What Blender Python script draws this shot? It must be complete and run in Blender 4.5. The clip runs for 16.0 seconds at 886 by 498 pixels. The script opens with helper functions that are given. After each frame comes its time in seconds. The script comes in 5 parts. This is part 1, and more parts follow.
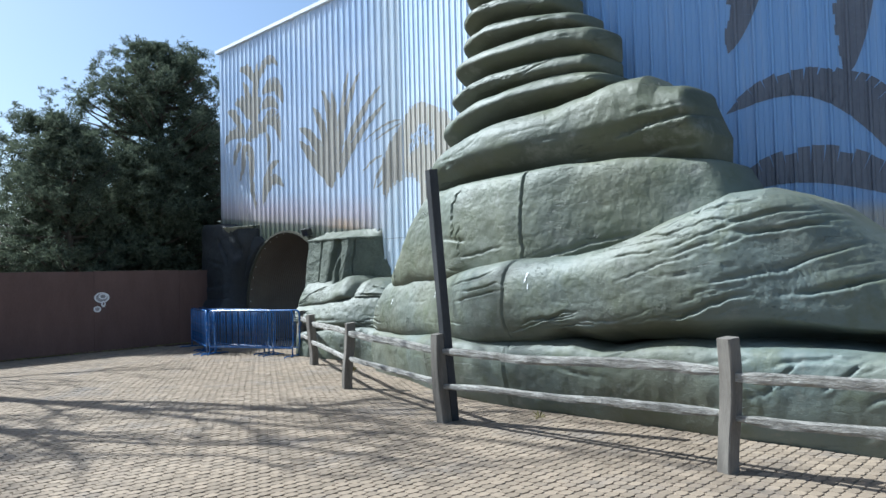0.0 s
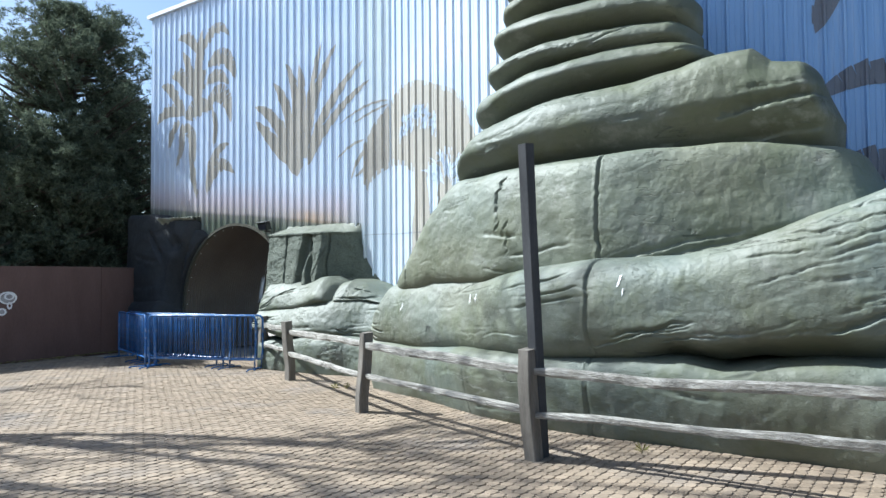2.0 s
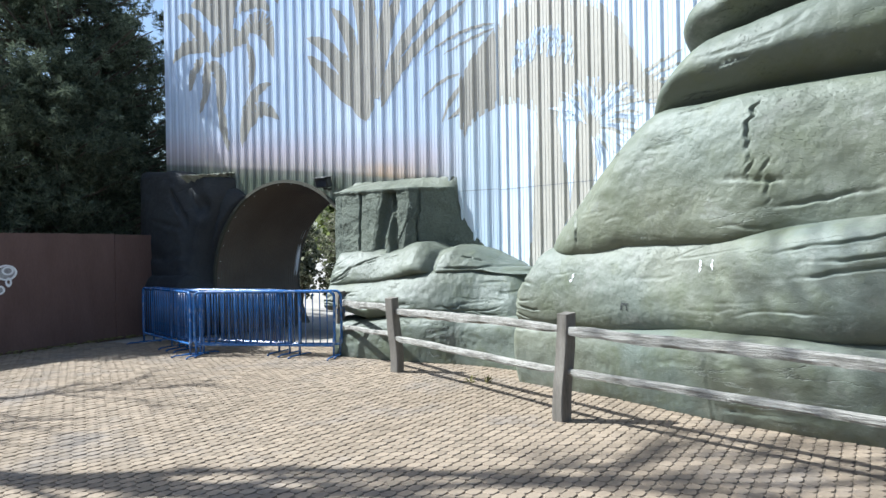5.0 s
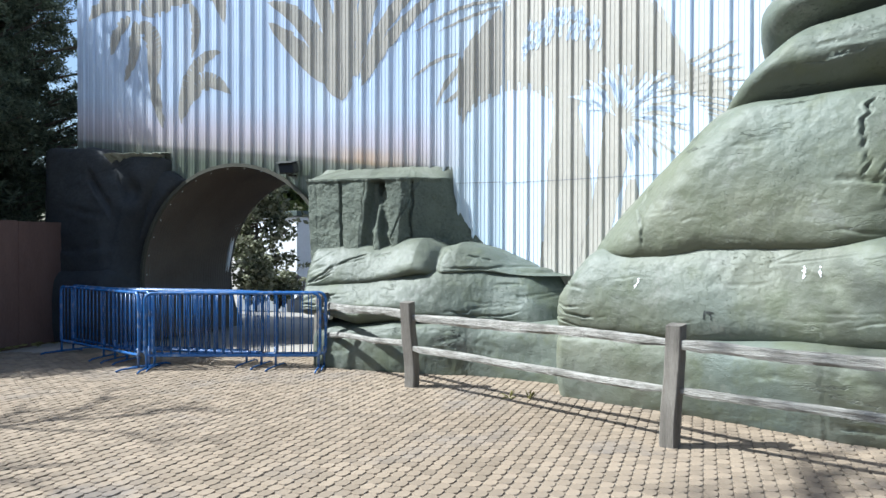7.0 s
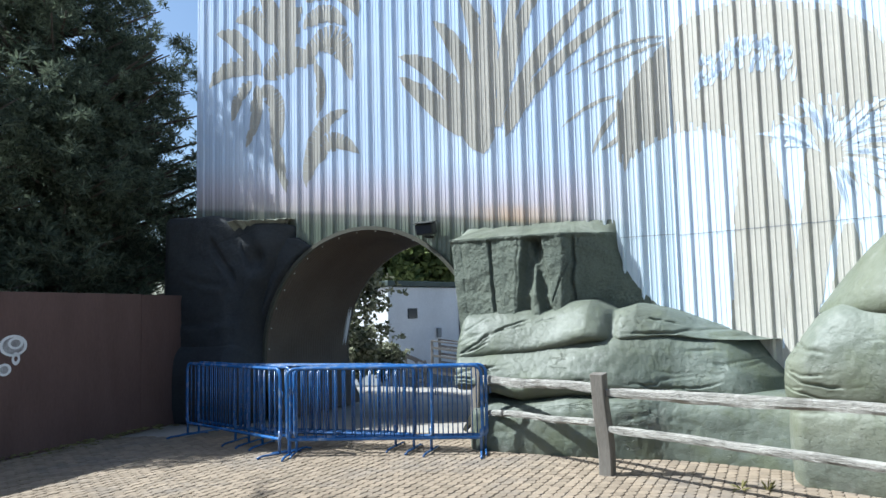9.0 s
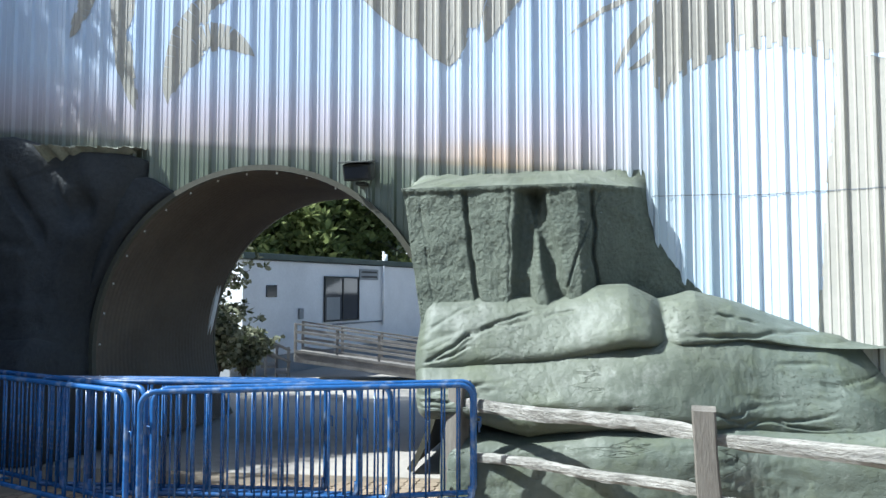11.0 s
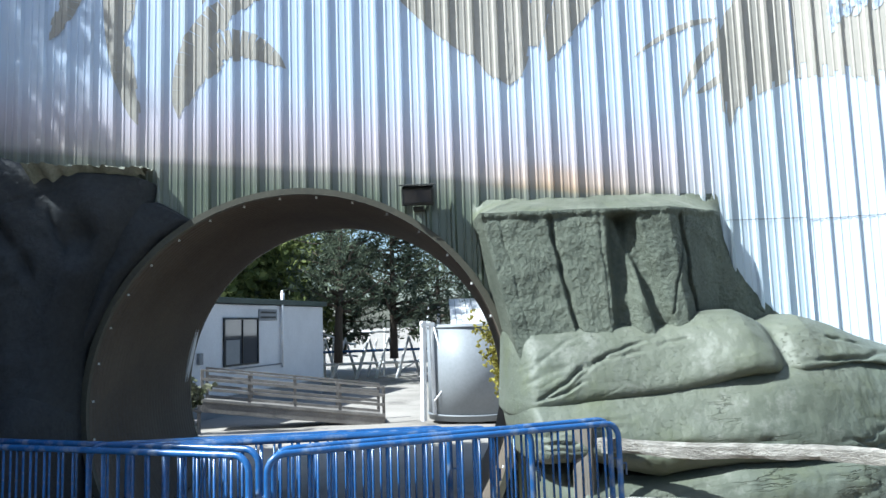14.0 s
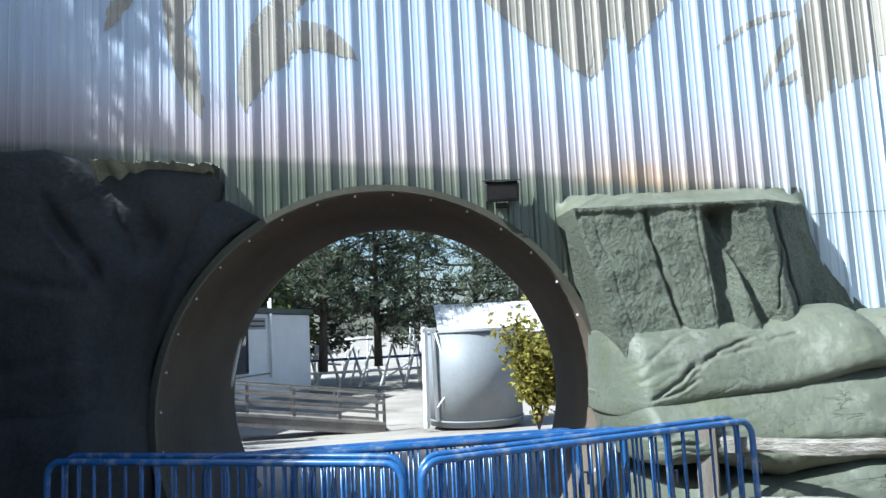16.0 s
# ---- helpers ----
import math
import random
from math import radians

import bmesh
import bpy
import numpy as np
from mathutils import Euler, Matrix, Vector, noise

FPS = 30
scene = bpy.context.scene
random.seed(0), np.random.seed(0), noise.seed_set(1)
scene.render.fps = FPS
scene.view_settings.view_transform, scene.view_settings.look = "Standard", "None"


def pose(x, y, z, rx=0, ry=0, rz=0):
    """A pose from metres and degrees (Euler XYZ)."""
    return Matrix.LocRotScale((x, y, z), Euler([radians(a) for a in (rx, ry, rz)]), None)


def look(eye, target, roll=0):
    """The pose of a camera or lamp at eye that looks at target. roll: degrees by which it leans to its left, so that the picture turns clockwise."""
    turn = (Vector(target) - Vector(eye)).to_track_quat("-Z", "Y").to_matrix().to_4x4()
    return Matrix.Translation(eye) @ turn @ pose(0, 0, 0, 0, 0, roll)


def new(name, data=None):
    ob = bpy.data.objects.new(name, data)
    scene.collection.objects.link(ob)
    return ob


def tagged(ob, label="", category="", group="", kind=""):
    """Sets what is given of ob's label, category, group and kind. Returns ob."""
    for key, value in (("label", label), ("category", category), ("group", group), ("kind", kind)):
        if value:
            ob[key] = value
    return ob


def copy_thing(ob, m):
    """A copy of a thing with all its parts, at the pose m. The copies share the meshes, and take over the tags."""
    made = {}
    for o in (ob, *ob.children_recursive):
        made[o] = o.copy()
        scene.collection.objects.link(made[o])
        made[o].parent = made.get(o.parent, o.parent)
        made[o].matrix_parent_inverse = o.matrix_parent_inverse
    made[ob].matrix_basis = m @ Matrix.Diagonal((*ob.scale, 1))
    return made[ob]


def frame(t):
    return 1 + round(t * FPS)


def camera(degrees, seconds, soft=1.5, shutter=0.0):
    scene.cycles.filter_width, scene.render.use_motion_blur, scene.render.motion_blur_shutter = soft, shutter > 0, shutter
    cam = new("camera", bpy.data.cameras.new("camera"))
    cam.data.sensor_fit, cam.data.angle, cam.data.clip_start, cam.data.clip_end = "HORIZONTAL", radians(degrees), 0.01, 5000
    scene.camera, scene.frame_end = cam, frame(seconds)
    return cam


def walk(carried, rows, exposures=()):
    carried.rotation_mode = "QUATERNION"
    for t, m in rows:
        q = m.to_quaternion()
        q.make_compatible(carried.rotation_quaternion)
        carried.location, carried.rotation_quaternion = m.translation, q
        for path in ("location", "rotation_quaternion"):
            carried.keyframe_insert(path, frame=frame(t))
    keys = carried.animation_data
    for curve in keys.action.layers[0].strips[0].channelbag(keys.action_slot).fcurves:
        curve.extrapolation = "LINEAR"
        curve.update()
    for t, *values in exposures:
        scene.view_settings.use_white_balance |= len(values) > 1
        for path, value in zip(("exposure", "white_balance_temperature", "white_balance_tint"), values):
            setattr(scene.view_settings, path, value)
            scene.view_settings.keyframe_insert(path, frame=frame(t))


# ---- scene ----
cam = camera(63.3, 16.0)
METRES, EYE, TILT, LEAN, TURN = 18.0, 1.8, 0.0, 0.0, 0.0
ROWS = [
    (0.0, 0.0, 0.0, 0.0, 0.05, 2.06, 1.39),
    (0.5, -0.0253, 0.0323, -0.0009, 2.22, 2.53, 1.93),
    (1.0, -0.0537, 0.0531, 0.0003, -4.9, 3.98, 0.02),
    (1.5, -0.0793, 0.0855, -0.0007, -3.56, 4.07, 1.36),
    (2.0, -0.1094, 0.1089, -0.0004, -8.64, 2.25, 0.49),
    (2.5, -0.1318, 0.1389, -0.0029, -7.27, 3.91, 1.72),
    (3.0, -0.1572, 0.1664, -0.0041, -5.04, 2.49, 4.46),
    (3.5, -0.1787, 0.1912, -0.0033, -9.24, 1.9, 1.55),
    (6.0, -0.2783, 0.3393, -0.0044, -14.31, -1.13, 2.49),
    (6.5, -0.3034, 0.3632, -0.0033, -17.36, -0.77, 2.81),
    (7.0, -0.3293, 0.3761, -0.0011, -23.66, -0.59, -0.12),
    (7.5, -0.3459, 0.4002, -0.0051, -16.24, -0.93, 2.36),
    (8.0, -0.3673, 0.413, -0.004, -19.94, 0.93, 2.29),
    (8.5, -0.3777, 0.4261, -0.0051, -17.47, 5.05, 1.32),
    (11.0, -0.3663, 0.665, -0.0004, -31.65, 3.16, -0.02),
    (11.5, -0.3814, 0.681, -0.002, -32.35, 3.16, -1.04),
    (12.0, -0.3901, 0.699, -0.0003, -35.9, 4.98, 0.8),
    (12.5, -0.4035, 0.7146, -0.001, -35.25, 4.78, 1.51),
    (13.0, -0.4137, 0.7304, -0.0017, -36.34, 6.1, 2.55),
    (13.5, -0.4244, 0.7446, -0.0009, -34.9, 8.35, 4.29),
    (14.0, -0.4367, 0.7571, -0.001, -42.88, 5.99, 1.84),
    (14.5, -0.4436, 0.7732, -0.0012, -42.99, 8.76, 3.7),
    (15.0, -0.4541, 0.786, -0.0019, -40.97, 10.43, 3.48),
    (15.5, -0.4646, 0.7974, -0.0013, -47.74, 6.26, 3.08),
    (16.0, -0.4708, 0.8088, -0.0019, -45.58, 6.46, 2.81),
]
EXPOSURES = [(0.0, 0.60, 5500, 3), (1.0, 0.76, 5550, 3), (2.5, 0.86, 5700, 4), (6.0, 0.82, 5700, 4), (8.5, 0.74, 5650, 3), (11.0, 0.88, 5650, 2), (16.0, 0.84, 5650, 2)]
walk(cam, [(t, pose(0, 0, EYE, TILT, LEAN, TURN) @ pose(METRES * x, METRES * y, METRES * z, 90 + pitch, roll, yaw)) for t, x, y, z, yaw, pitch, roll in ROWS], EXPOSURES)

from mathutils.bvhtree import BVHTree

# ---- world and sun ----
SUN_TO = Vector((-0.927 * math.cos(radians(47.5)), 0.375 * math.cos(radians(47.5)), math.sin(radians(47.5)))).normalized()
world = bpy.data.worlds.new("sky")
scene.world = world
world.use_nodes = True
wn = world.node_tree.nodes
wn.clear()
sky = wn.new("ShaderNodeTexSky")
sky.sky_type = "NISHITA"
sky.sun_disc = False
sky.sun_elevation = radians(47.5)
sky.sun_rotation = math.atan2(SUN_TO.x, SUN_TO.y)
sky.air_density, sky.dust_density, sky.ozone_density = 1.0, 2.0, 1.0
bg = wn.new("ShaderNodeBackground")
bg.inputs["Strength"].default_value = 0.10
wo = wn.new("ShaderNodeOutputWorld")
world.node_tree.links.new(sky.outputs[0], bg.inputs[0])
world.node_tree.links.new(bg.outputs[0], wo.inputs[0])
sun_data = bpy.data.lights.new("sun", "SUN")
sun_data.energy, sun_data.angle, sun_data.color = 6.6, radians(0.53), (1.0, 0.97, 0.92)
sun = new("sun", sun_data)
sun.matrix_world = look(SUN_TO * 60, (0, 0, 0))


# ---- materials ----
def mat_base(name, rough=0.8, metal=0.0, spec=0.3):
    m = bpy.data.materials.new(name)
    m.use_nodes = True
    b = m.node_tree.nodes["Principled BSDF"]
    b.inputs["Roughness"].default_value = rough
    b.inputs["Metallic"].default_value = metal
    b.inputs["Specular IOR Level"].default_value = spec
    return m, m.node_tree.nodes, m.node_tree.links, b


def rgb(c):
    return (c[0], c[1], c[2], 1.0)


def noise_node(nodes, links, coord, scale, detail=5.0, rough=0.6, stretch=None):
    n = nodes.new("ShaderNodeTexNoise")
    n.inputs["Scale"].default_value = scale
    n.inputs["Detail"].default_value = detail
    n.inputs["Roughness"].default_value = rough
    if stretch:
        mp = nodes.new("ShaderNodeMapping")
        mp.inputs["Scale"].default_value = stretch
        links.new(coord, mp.inputs[0])
        coord = mp.outputs[0]
    links.new(coord, n.inputs["Vector"])
    return n


def ramp(nodes, links, fac, stops):
    r = nodes.new("ShaderNodeValToRGB")
    el = r.color_ramp.elements
    while len(el) < len(stops):
        el.new(0.5)
    for e, (p, c) in zip(el, stops):
        e.position, e.color = p, rgb(c)
    links.new(fac, r.inputs[0])
    return r


def mix(nodes, links, fac, a, b, mode="MIX"):
    n = nodes.new("ShaderNodeMix")
    n.data_type, n.blend_type = "RGBA", mode
    for sock, v in ((n.inputs[0], fac), (n.inputs[6], a), (n.inputs[7], b)):
        if isinstance(v, (int, float)):
            sock.default_value = v
        elif isinstance(v, tuple):
            sock.default_value = rgb(v)
        else:
            links.new(v, sock)
    return n.outputs[2]


def surface(name, dark, light, big=0.6, small=18.0, rough=0.85, bump=0.3, depth=0.01, spec=0.3, metal=0.0, stretch=None, stain=None, stain_scale=1.5, vary=0.0, island=False, turn=0.0):
    """A mottled surface: two scales of noise, stains, relief, and a shade that differs from piece to piece."""
    m, N, K, b = mat_base(name, rough, metal, spec)
    co = N.new("ShaderNodeTexCoord").outputs["Object"]
    if turn:
        tn = N.new("ShaderNodeMapping")
        tn.inputs["Rotation"].default_value = (0, 0, radians(turn))
        K.new(co, tn.inputs[0])
        co = tn.outputs[0]
    n1 = noise_node(N, K, co, big, 4, 0.55, stretch)
    n2 = noise_node(N, K, co, small, 6, 0.65, stretch)
    mm = N.new("ShaderNodeMath")
    mm.operation = "MULTIPLY_ADD"
    K.new(n1.outputs["Fac"], mm.inputs[0])
    mm.inputs[1].default_value = 0.6
    sc = N.new("ShaderNodeMath")
    sc.operation = "MULTIPLY"
    K.new(n2.outputs["Fac"], sc.inputs[0])
    sc.inputs[1].default_value = 0.4
    K.new(sc.outputs[0], mm.inputs[2])
    col = ramp(N, K, mm.outputs[0], [(0.34, dark), (0.66, light)]).outputs[0]
    if stain:
        n3 = noise_node(N, K, co, stain_scale, 6, 0.7)
        f = ramp(N, K, n3.outputs["Fac"], [(0.52, (0, 0, 0)), (0.7, (1, 1, 1))]).outputs[0]
        col = mix(N, K, f, col, stain)
    if vary:
        if island:
            rnd = N.new("ShaderNodeNewGeometry").outputs["Random Per Island"]
        else:
            rnd = N.new("ShaderNodeObjectInfo").outputs["Random"]
        v = ramp(N, K, rnd, [(0.0, (1 - vary,) * 3), (1.0, (1 + vary * 0.4,) * 3)]).outputs[0]
        col = mix(N, K, 1.0, col, v, "MULTIPLY")
    K.new(col, b.inputs["Base Color"])
    if bump:
        bp = N.new("ShaderNodeBump")
        bp.inputs["Strength"].default_value = bump
        bp.inputs["Distance"].default_value = depth
        K.new(n2.outputs["Fac"], bp.inputs["Height"])
        K.new(bp.outputs[0], b.inputs["Normal"])
    return m


def mural_sky(name, gradient, clouds=0.5, fade=None, slant=None, blush=None):
    """Painted steel: a sky painted by height over a horizon that may fall along the wall, with streaks and dirt."""
    m, N, K, b = mat_base(name, 0.30, 0.0, 0.6)
    tc = N.new("ShaderNodeTexCoord").outputs["Object"]
    sp = N.new("ShaderNodeSeparateXYZ")
    K.new(tc, sp.inputs[0])
    wob = noise_node(N, K, tc, 1.3, 3)
    ad = N.new("ShaderNodeMath")
    ad.operation = "MULTIPLY_ADD"
    K.new(wob.outputs["Fac"], ad.inputs[0])
    ad.inputs[1].default_value = 0.10
    height = sp.outputs["Z"]
    if slant:
        dot = N.new("ShaderNodeVectorMath")
        dot.operation = "DOT_PRODUCT"
        K.new(tc, dot.inputs[0])
        dot.inputs[1].default_value = (slant[0], slant[1], 1.0)
        off = N.new("ShaderNodeMath")
        off.operation = "SUBTRACT"
        K.new(dot.outputs["Value"], off.inputs[0])
        off.inputs[1].default_value = slant[2]
        height = off.outputs[0]
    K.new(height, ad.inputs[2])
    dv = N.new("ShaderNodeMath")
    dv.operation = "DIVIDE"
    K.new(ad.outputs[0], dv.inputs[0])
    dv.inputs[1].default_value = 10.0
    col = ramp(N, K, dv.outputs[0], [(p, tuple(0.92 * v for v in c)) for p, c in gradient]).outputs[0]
    if blush:
        near = N.new("ShaderNodeVectorMath")
        near.operation = "DISTANCE"
        K.new(tc, near.inputs[0])
        near.inputs[1].default_value = blush
        glow = ramp(N, K, near.outputs["Value"], [(0.0, (0.5, 0.5, 0.5)), (0.9, (0, 0, 0))]).outputs[0]
        upper = ramp(N, K, dv.outputs[0], [(0.366, (0, 0, 0)), (0.372, (1, 1, 1)), (0.386, (1, 1, 1)), (0.40, (0, 0, 0))]).outputs[0]
        col = mix(N, K, mix(N, K, 1.0, glow, upper, "MULTIPLY"), col, (0.50, 0.30, 0.14))
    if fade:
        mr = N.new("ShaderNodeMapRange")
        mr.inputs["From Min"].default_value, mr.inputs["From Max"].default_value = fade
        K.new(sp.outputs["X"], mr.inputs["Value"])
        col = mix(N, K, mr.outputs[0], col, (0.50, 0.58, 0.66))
    cl = noise_node(N, K, tc, 0.45, 4, 0.6)
    cloud = ramp(N, K, cl.outputs["Fac"], [(0.45, (0, 0, 0)), (0.75, (clouds,) * 3)]).outputs[0]
    above = ramp(N, K, dv.outputs[0], [(0.37, (0, 0, 0)), (0.46, (1, 1, 1))]).outputs[0]
    cloud = mix(N, K, 1.0, cloud, above, "MULTIPLY")
    col = mix(N, K, cloud, col, (0.66, 0.72, 0.82))
    st = noise_node(N, K, tc, 1.0, 6, 0.7, (7, 7, 0.5))
    streak = ramp(N, K, st.outputs["Fac"], [(0.5, (0, 0, 0)), (0.85, (0.3, 0.3, 0.3))]).outputs[0]
    col = mix(N, K, streak, col, (0.50, 0.50, 0.51))
    K.new(col, b.inputs["Base Color"])
    bp = N.new("ShaderNodeBump")
    bp.inputs["Strength"].default_value, bp.inputs["Distance"].default_value = 0.15, 0.004
    K.new(noise_node(N, K, tc, 9, 3).outputs["Fac"], bp.inputs["Height"])
    K.new(bp.outputs[0], b.inputs["Normal"])
    return m


def modelled_concrete(name, dark, light, tint, turn=52, cracks=0.6, moss=(0.095, 0.108, 0.060)):
    """Hand-worked concrete under worn paint: broad tints, blotches, trowel scratches, pits and grain."""
    m, N, K, b = mat_base(name, 0.56, 0.0, 0.42)
    co = N.new("ShaderNodeTexCoord").outputs["Object"]
    tn = N.new("ShaderNodeMapping")
    tn.inputs["Rotation"].default_value = (radians(7), 0, radians(turn))
    K.new(co, tn.inputs[0])
    along = tn.outputs[0]
    n1, n2 = noise_node(N, K, co, 0.7, 5, 0.6), noise_node(N, K, co, 13, 6, 0.7)
    n3, n4 = noise_node(N, K, co, 0.32, 3, 0.5), noise_node(N, K, along, 1.0, 4, 0.7, (26, 26, 44))
    n5 = noise_node(N, K, along, 1.0, 6, 0.62, (1.4, 2.0, 3.6))
    n6 = noise_node(N, K, along, 1.0, 6, 0.6, (0.45, 1.0, 2.8))
    n7 = noise_node(N, K, co, 1.1, 3, 0.5)
    col = ramp(N, K, n1.outputs["Fac"], [(0.34, dark), (0.66, light)]).outputs[0]
    col = mix(N, K, ramp(N, K, n3.outputs["Fac"], [(0.44, (0, 0, 0)), (0.62, (0.95,) * 3)]).outputs[0], col, tint)
    col = mix(N, K, ramp(N, K, n5.outputs["Fac"], [(0.56, (0, 0, 0)), (0.80, (0.30,) * 3)]).outputs[0], col, (0.235, 0.25, 0.21))
    n8 = noise_node(N, K, co, 2.1, 6, 0.72)
    col = mix(N, K, ramp(N, K, n8.outputs["Fac"], [(0.50, (0, 0, 0)), (0.66, (0.65,) * 3)]).outputs[0], col, moss)
    col = mix(N, K, ramp(N, K, n8.outputs["Fac"], [(0.32, (0.6,) * 3), (0.43, (0, 0, 0))]).outputs[0], col, (0.20, 0.205, 0.175))
    spot = ramp(N, K, n4.outputs["Fac"], [(0.33, (1, 1, 1)), (0.41, (0, 0, 0))]).outputs[0]
    field = ramp(N, K, n7.outputs["Fac"], [(0.38, (0.40,) * 3), (0.50, (0.0,) * 3)]).outputs[0]
    pits = mix(N, K, 1.0, spot, field, "MULTIPLY")
    col = mix(N, K, pits, col, (0.05, 0.058, 0.042))
    gap = N.new("ShaderNodeMath")
    gap.operation = "SUBTRACT"
    K.new(n6.outputs["Fac"], gap.inputs[0])
    gap.inputs[1].default_value = 0.5
    ab = N.new("ShaderNodeMath")
    ab.operation = "ABSOLUTE"
    K.new(gap.outputs[0], ab.inputs[0])
    thin = ramp(N, K, ab.outputs[0], [(0.0, (1, 1, 1)), (0.007, (0, 0, 0))]).outputs[0]
    where = ramp(N, K, n7.outputs["Fac"], [(0.53, (0, 0, 0)), (0.64, (cracks,) * 3)]).outputs[0]
    crack = mix(N, K, 1.0, thin, where, "MULTIPLY")
    col = mix(N, K, crack, col, (0.04, 0.045, 0.035))
    K.new(col, b.inputs["Base Color"])
    pit = mix(N, K, 1.0, (1.0, 1.0, 1.0), pits, "SUBTRACT")
    inv = mix(N, K, 1.0, (1.0, 1.0, 1.0), crack, "SUBTRACT")
    last = None
    for h, strength, dist in ((n5.outputs["Fac"], 0.35, 0.03), (n8.outputs["Fac"], 0.5, 0.03), (pit, 0.9, 0.014), (n2.outputs["Fac"], 0.55, 0.014), (inv, 0.9, 0.02), (n4.outputs["Fac"], 0.25, 0.005)):
        bp = N.new("ShaderNodeBump")
        bp.inputs["Strength"].default_value, bp.inputs["Distance"].default_value = strength, dist
        K.new(h, bp.inputs["Height"])
        if last:
            K.new(last.outputs[0], bp.inputs["Normal"])
        last = bp
    K.new(last.outputs[0], b.inputs["Normal"])
    return m


def leaf_mat(name, a, c, trans=0.25):
    m, N, K, b = mat_base(name, 0.85, 0.0, 0.15)
    g = N.new("ShaderNodeNewGeometry").outputs["Random Per Island"]
    col = ramp(N, K, g, [(0.0, a), (1.0, c)]).outputs[0]
    K.new(col, b.inputs["Base Color"])
    tr = N.new("ShaderNodeBsdfTranslucent")
    K.new(col, tr.inputs[0])
    ms = N.new("ShaderNodeMixShader")
    ms.inputs[0].default_value = trans
    K.new(b.outputs[0], ms.inputs[1])
    K.new(tr.outputs[0], ms.inputs[2])
    K.new(ms.outputs[0], N["Material Output"].inputs[0])
    return m


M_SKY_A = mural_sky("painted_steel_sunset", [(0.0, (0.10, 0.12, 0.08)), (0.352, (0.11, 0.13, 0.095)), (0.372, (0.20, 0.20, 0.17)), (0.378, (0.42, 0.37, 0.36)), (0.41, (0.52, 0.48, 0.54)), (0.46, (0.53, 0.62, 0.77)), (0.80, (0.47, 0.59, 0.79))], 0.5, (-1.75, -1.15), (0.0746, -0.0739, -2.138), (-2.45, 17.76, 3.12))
M_SKY_B = mural_sky("painted_steel_sky", [(0.0, (0.60, 0.65, 0.71)), (0.30, (0.58, 0.66, 0.77)), (0.8, (0.48, 0.60, 0.79))])
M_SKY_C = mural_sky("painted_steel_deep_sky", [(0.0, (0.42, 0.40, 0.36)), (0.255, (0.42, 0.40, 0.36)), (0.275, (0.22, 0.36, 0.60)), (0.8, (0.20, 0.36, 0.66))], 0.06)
M_TAUPE = surface("taupe_mural_paint", (0.31, 0.292, 0.255), (0.43, 0.405, 0.36), 0.8, 14, 0.40, 0.1, 0.003, 0.45)
# Leaf taupe for the east wall, lightened to put the strong sun into its colour.
M_TAUPE_LIT = surface("sunlit_taupe_mural_paint", (0.345, 0.325, 0.285), (0.45, 0.425, 0.375), 0.8, 14, 0.40, 0.1, 0.003, 0.45)
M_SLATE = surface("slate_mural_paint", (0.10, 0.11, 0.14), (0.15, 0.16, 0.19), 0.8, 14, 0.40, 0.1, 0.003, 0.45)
M_BOOT = modelled_concrete("green_painted_concrete", (0.095, 0.103, 0.073), (0.167, 0.174, 0.128), (0.117, 0.148, 0.138))
M_SMALL = modelled_concrete("grey_green_worn_concrete", (0.080, 0.090, 0.066), (0.138, 0.148, 0.112), (0.096, 0.114, 0.094))
M_LEG = modelled_concrete("olive_painted_concrete", (0.072, 0.080, 0.050), (0.125, 0.132, 0.090), (0.100, 0.115, 0.090))
M_ANKLE = modelled_concrete("yellowed_green_concrete", (0.088, 0.096, 0.062), (0.155, 0.162, 0.112), (0.120, 0.140, 0.112))
# Boot concrete by the tunnel, darkened so its deep shade is in the colour.
M_SHADEBOOT = surface("shade_toned_concrete", (0.018, 0.020, 0.023), (0.045, 0.048, 0.051), 1.0, 22, 0.7, 0.7, 0.02, 0.3)
M_STUMP = surface("dark_green_rough_concrete", (0.062, 0.073, 0.056), (0.135, 0.15, 0.115), 1.4, 26, 0.75, 1.0, 0.04, 0.3)
# Broken edge of that boot, paled so the sun on its ledge is in the colour.
M_BROKEN = surface("sun_toned_broken_concrete", (0.16, 0.17, 0.13), (0.34, 0.34, 0.28), 3.0, 40, 0.85, 0.8, 0.02, 0.2)
M_WOOD = surface("sun_bleached_split_timber", (0.13, 0.122, 0.108), (0.42, 0.40, 0.36), 2.2, 9, 0.85, 1.0, 0.02, 0.2, stretch=(0.45, 8, 8), stain=(0.16, 0.15, 0.13), stain_scale=3, turn=58)
M_POST = surface("weathered_grey_brown_post", (0.10, 0.088, 0.075), (0.215, 0.195, 0.168), 2.5, 30, 0.9, 0.7, 0.008, 0.2, stretch=(4, 4, 0.5))
M_TALL = surface("dark_stained_post", (0.030, 0.031, 0.034), (0.062, 0.063, 0.067), 2.0, 30, 0.8, 0.4, 0.006, 0.3, stretch=(3, 3, 0.6))
M_PAVER = surface("tan_concrete_paver", (0.205, 0.158, 0.112), (0.288, 0.228, 0.167), 0.35, 40, 0.9, 0.4, 0.006, 0.25, stain=(0.175, 0.148, 0.125), stain_scale=0.7, vary=0.22, island=True)
M_PAVER_ONE = surface("tan_concrete_paver_single", (0.205, 0.158, 0.112), (0.288, 0.228, 0.167), 0.35, 40, 0.9, 0.4, 0.006, 0.25, stain=(0.175, 0.148, 0.125), stain_scale=0.7, vary=0.22)
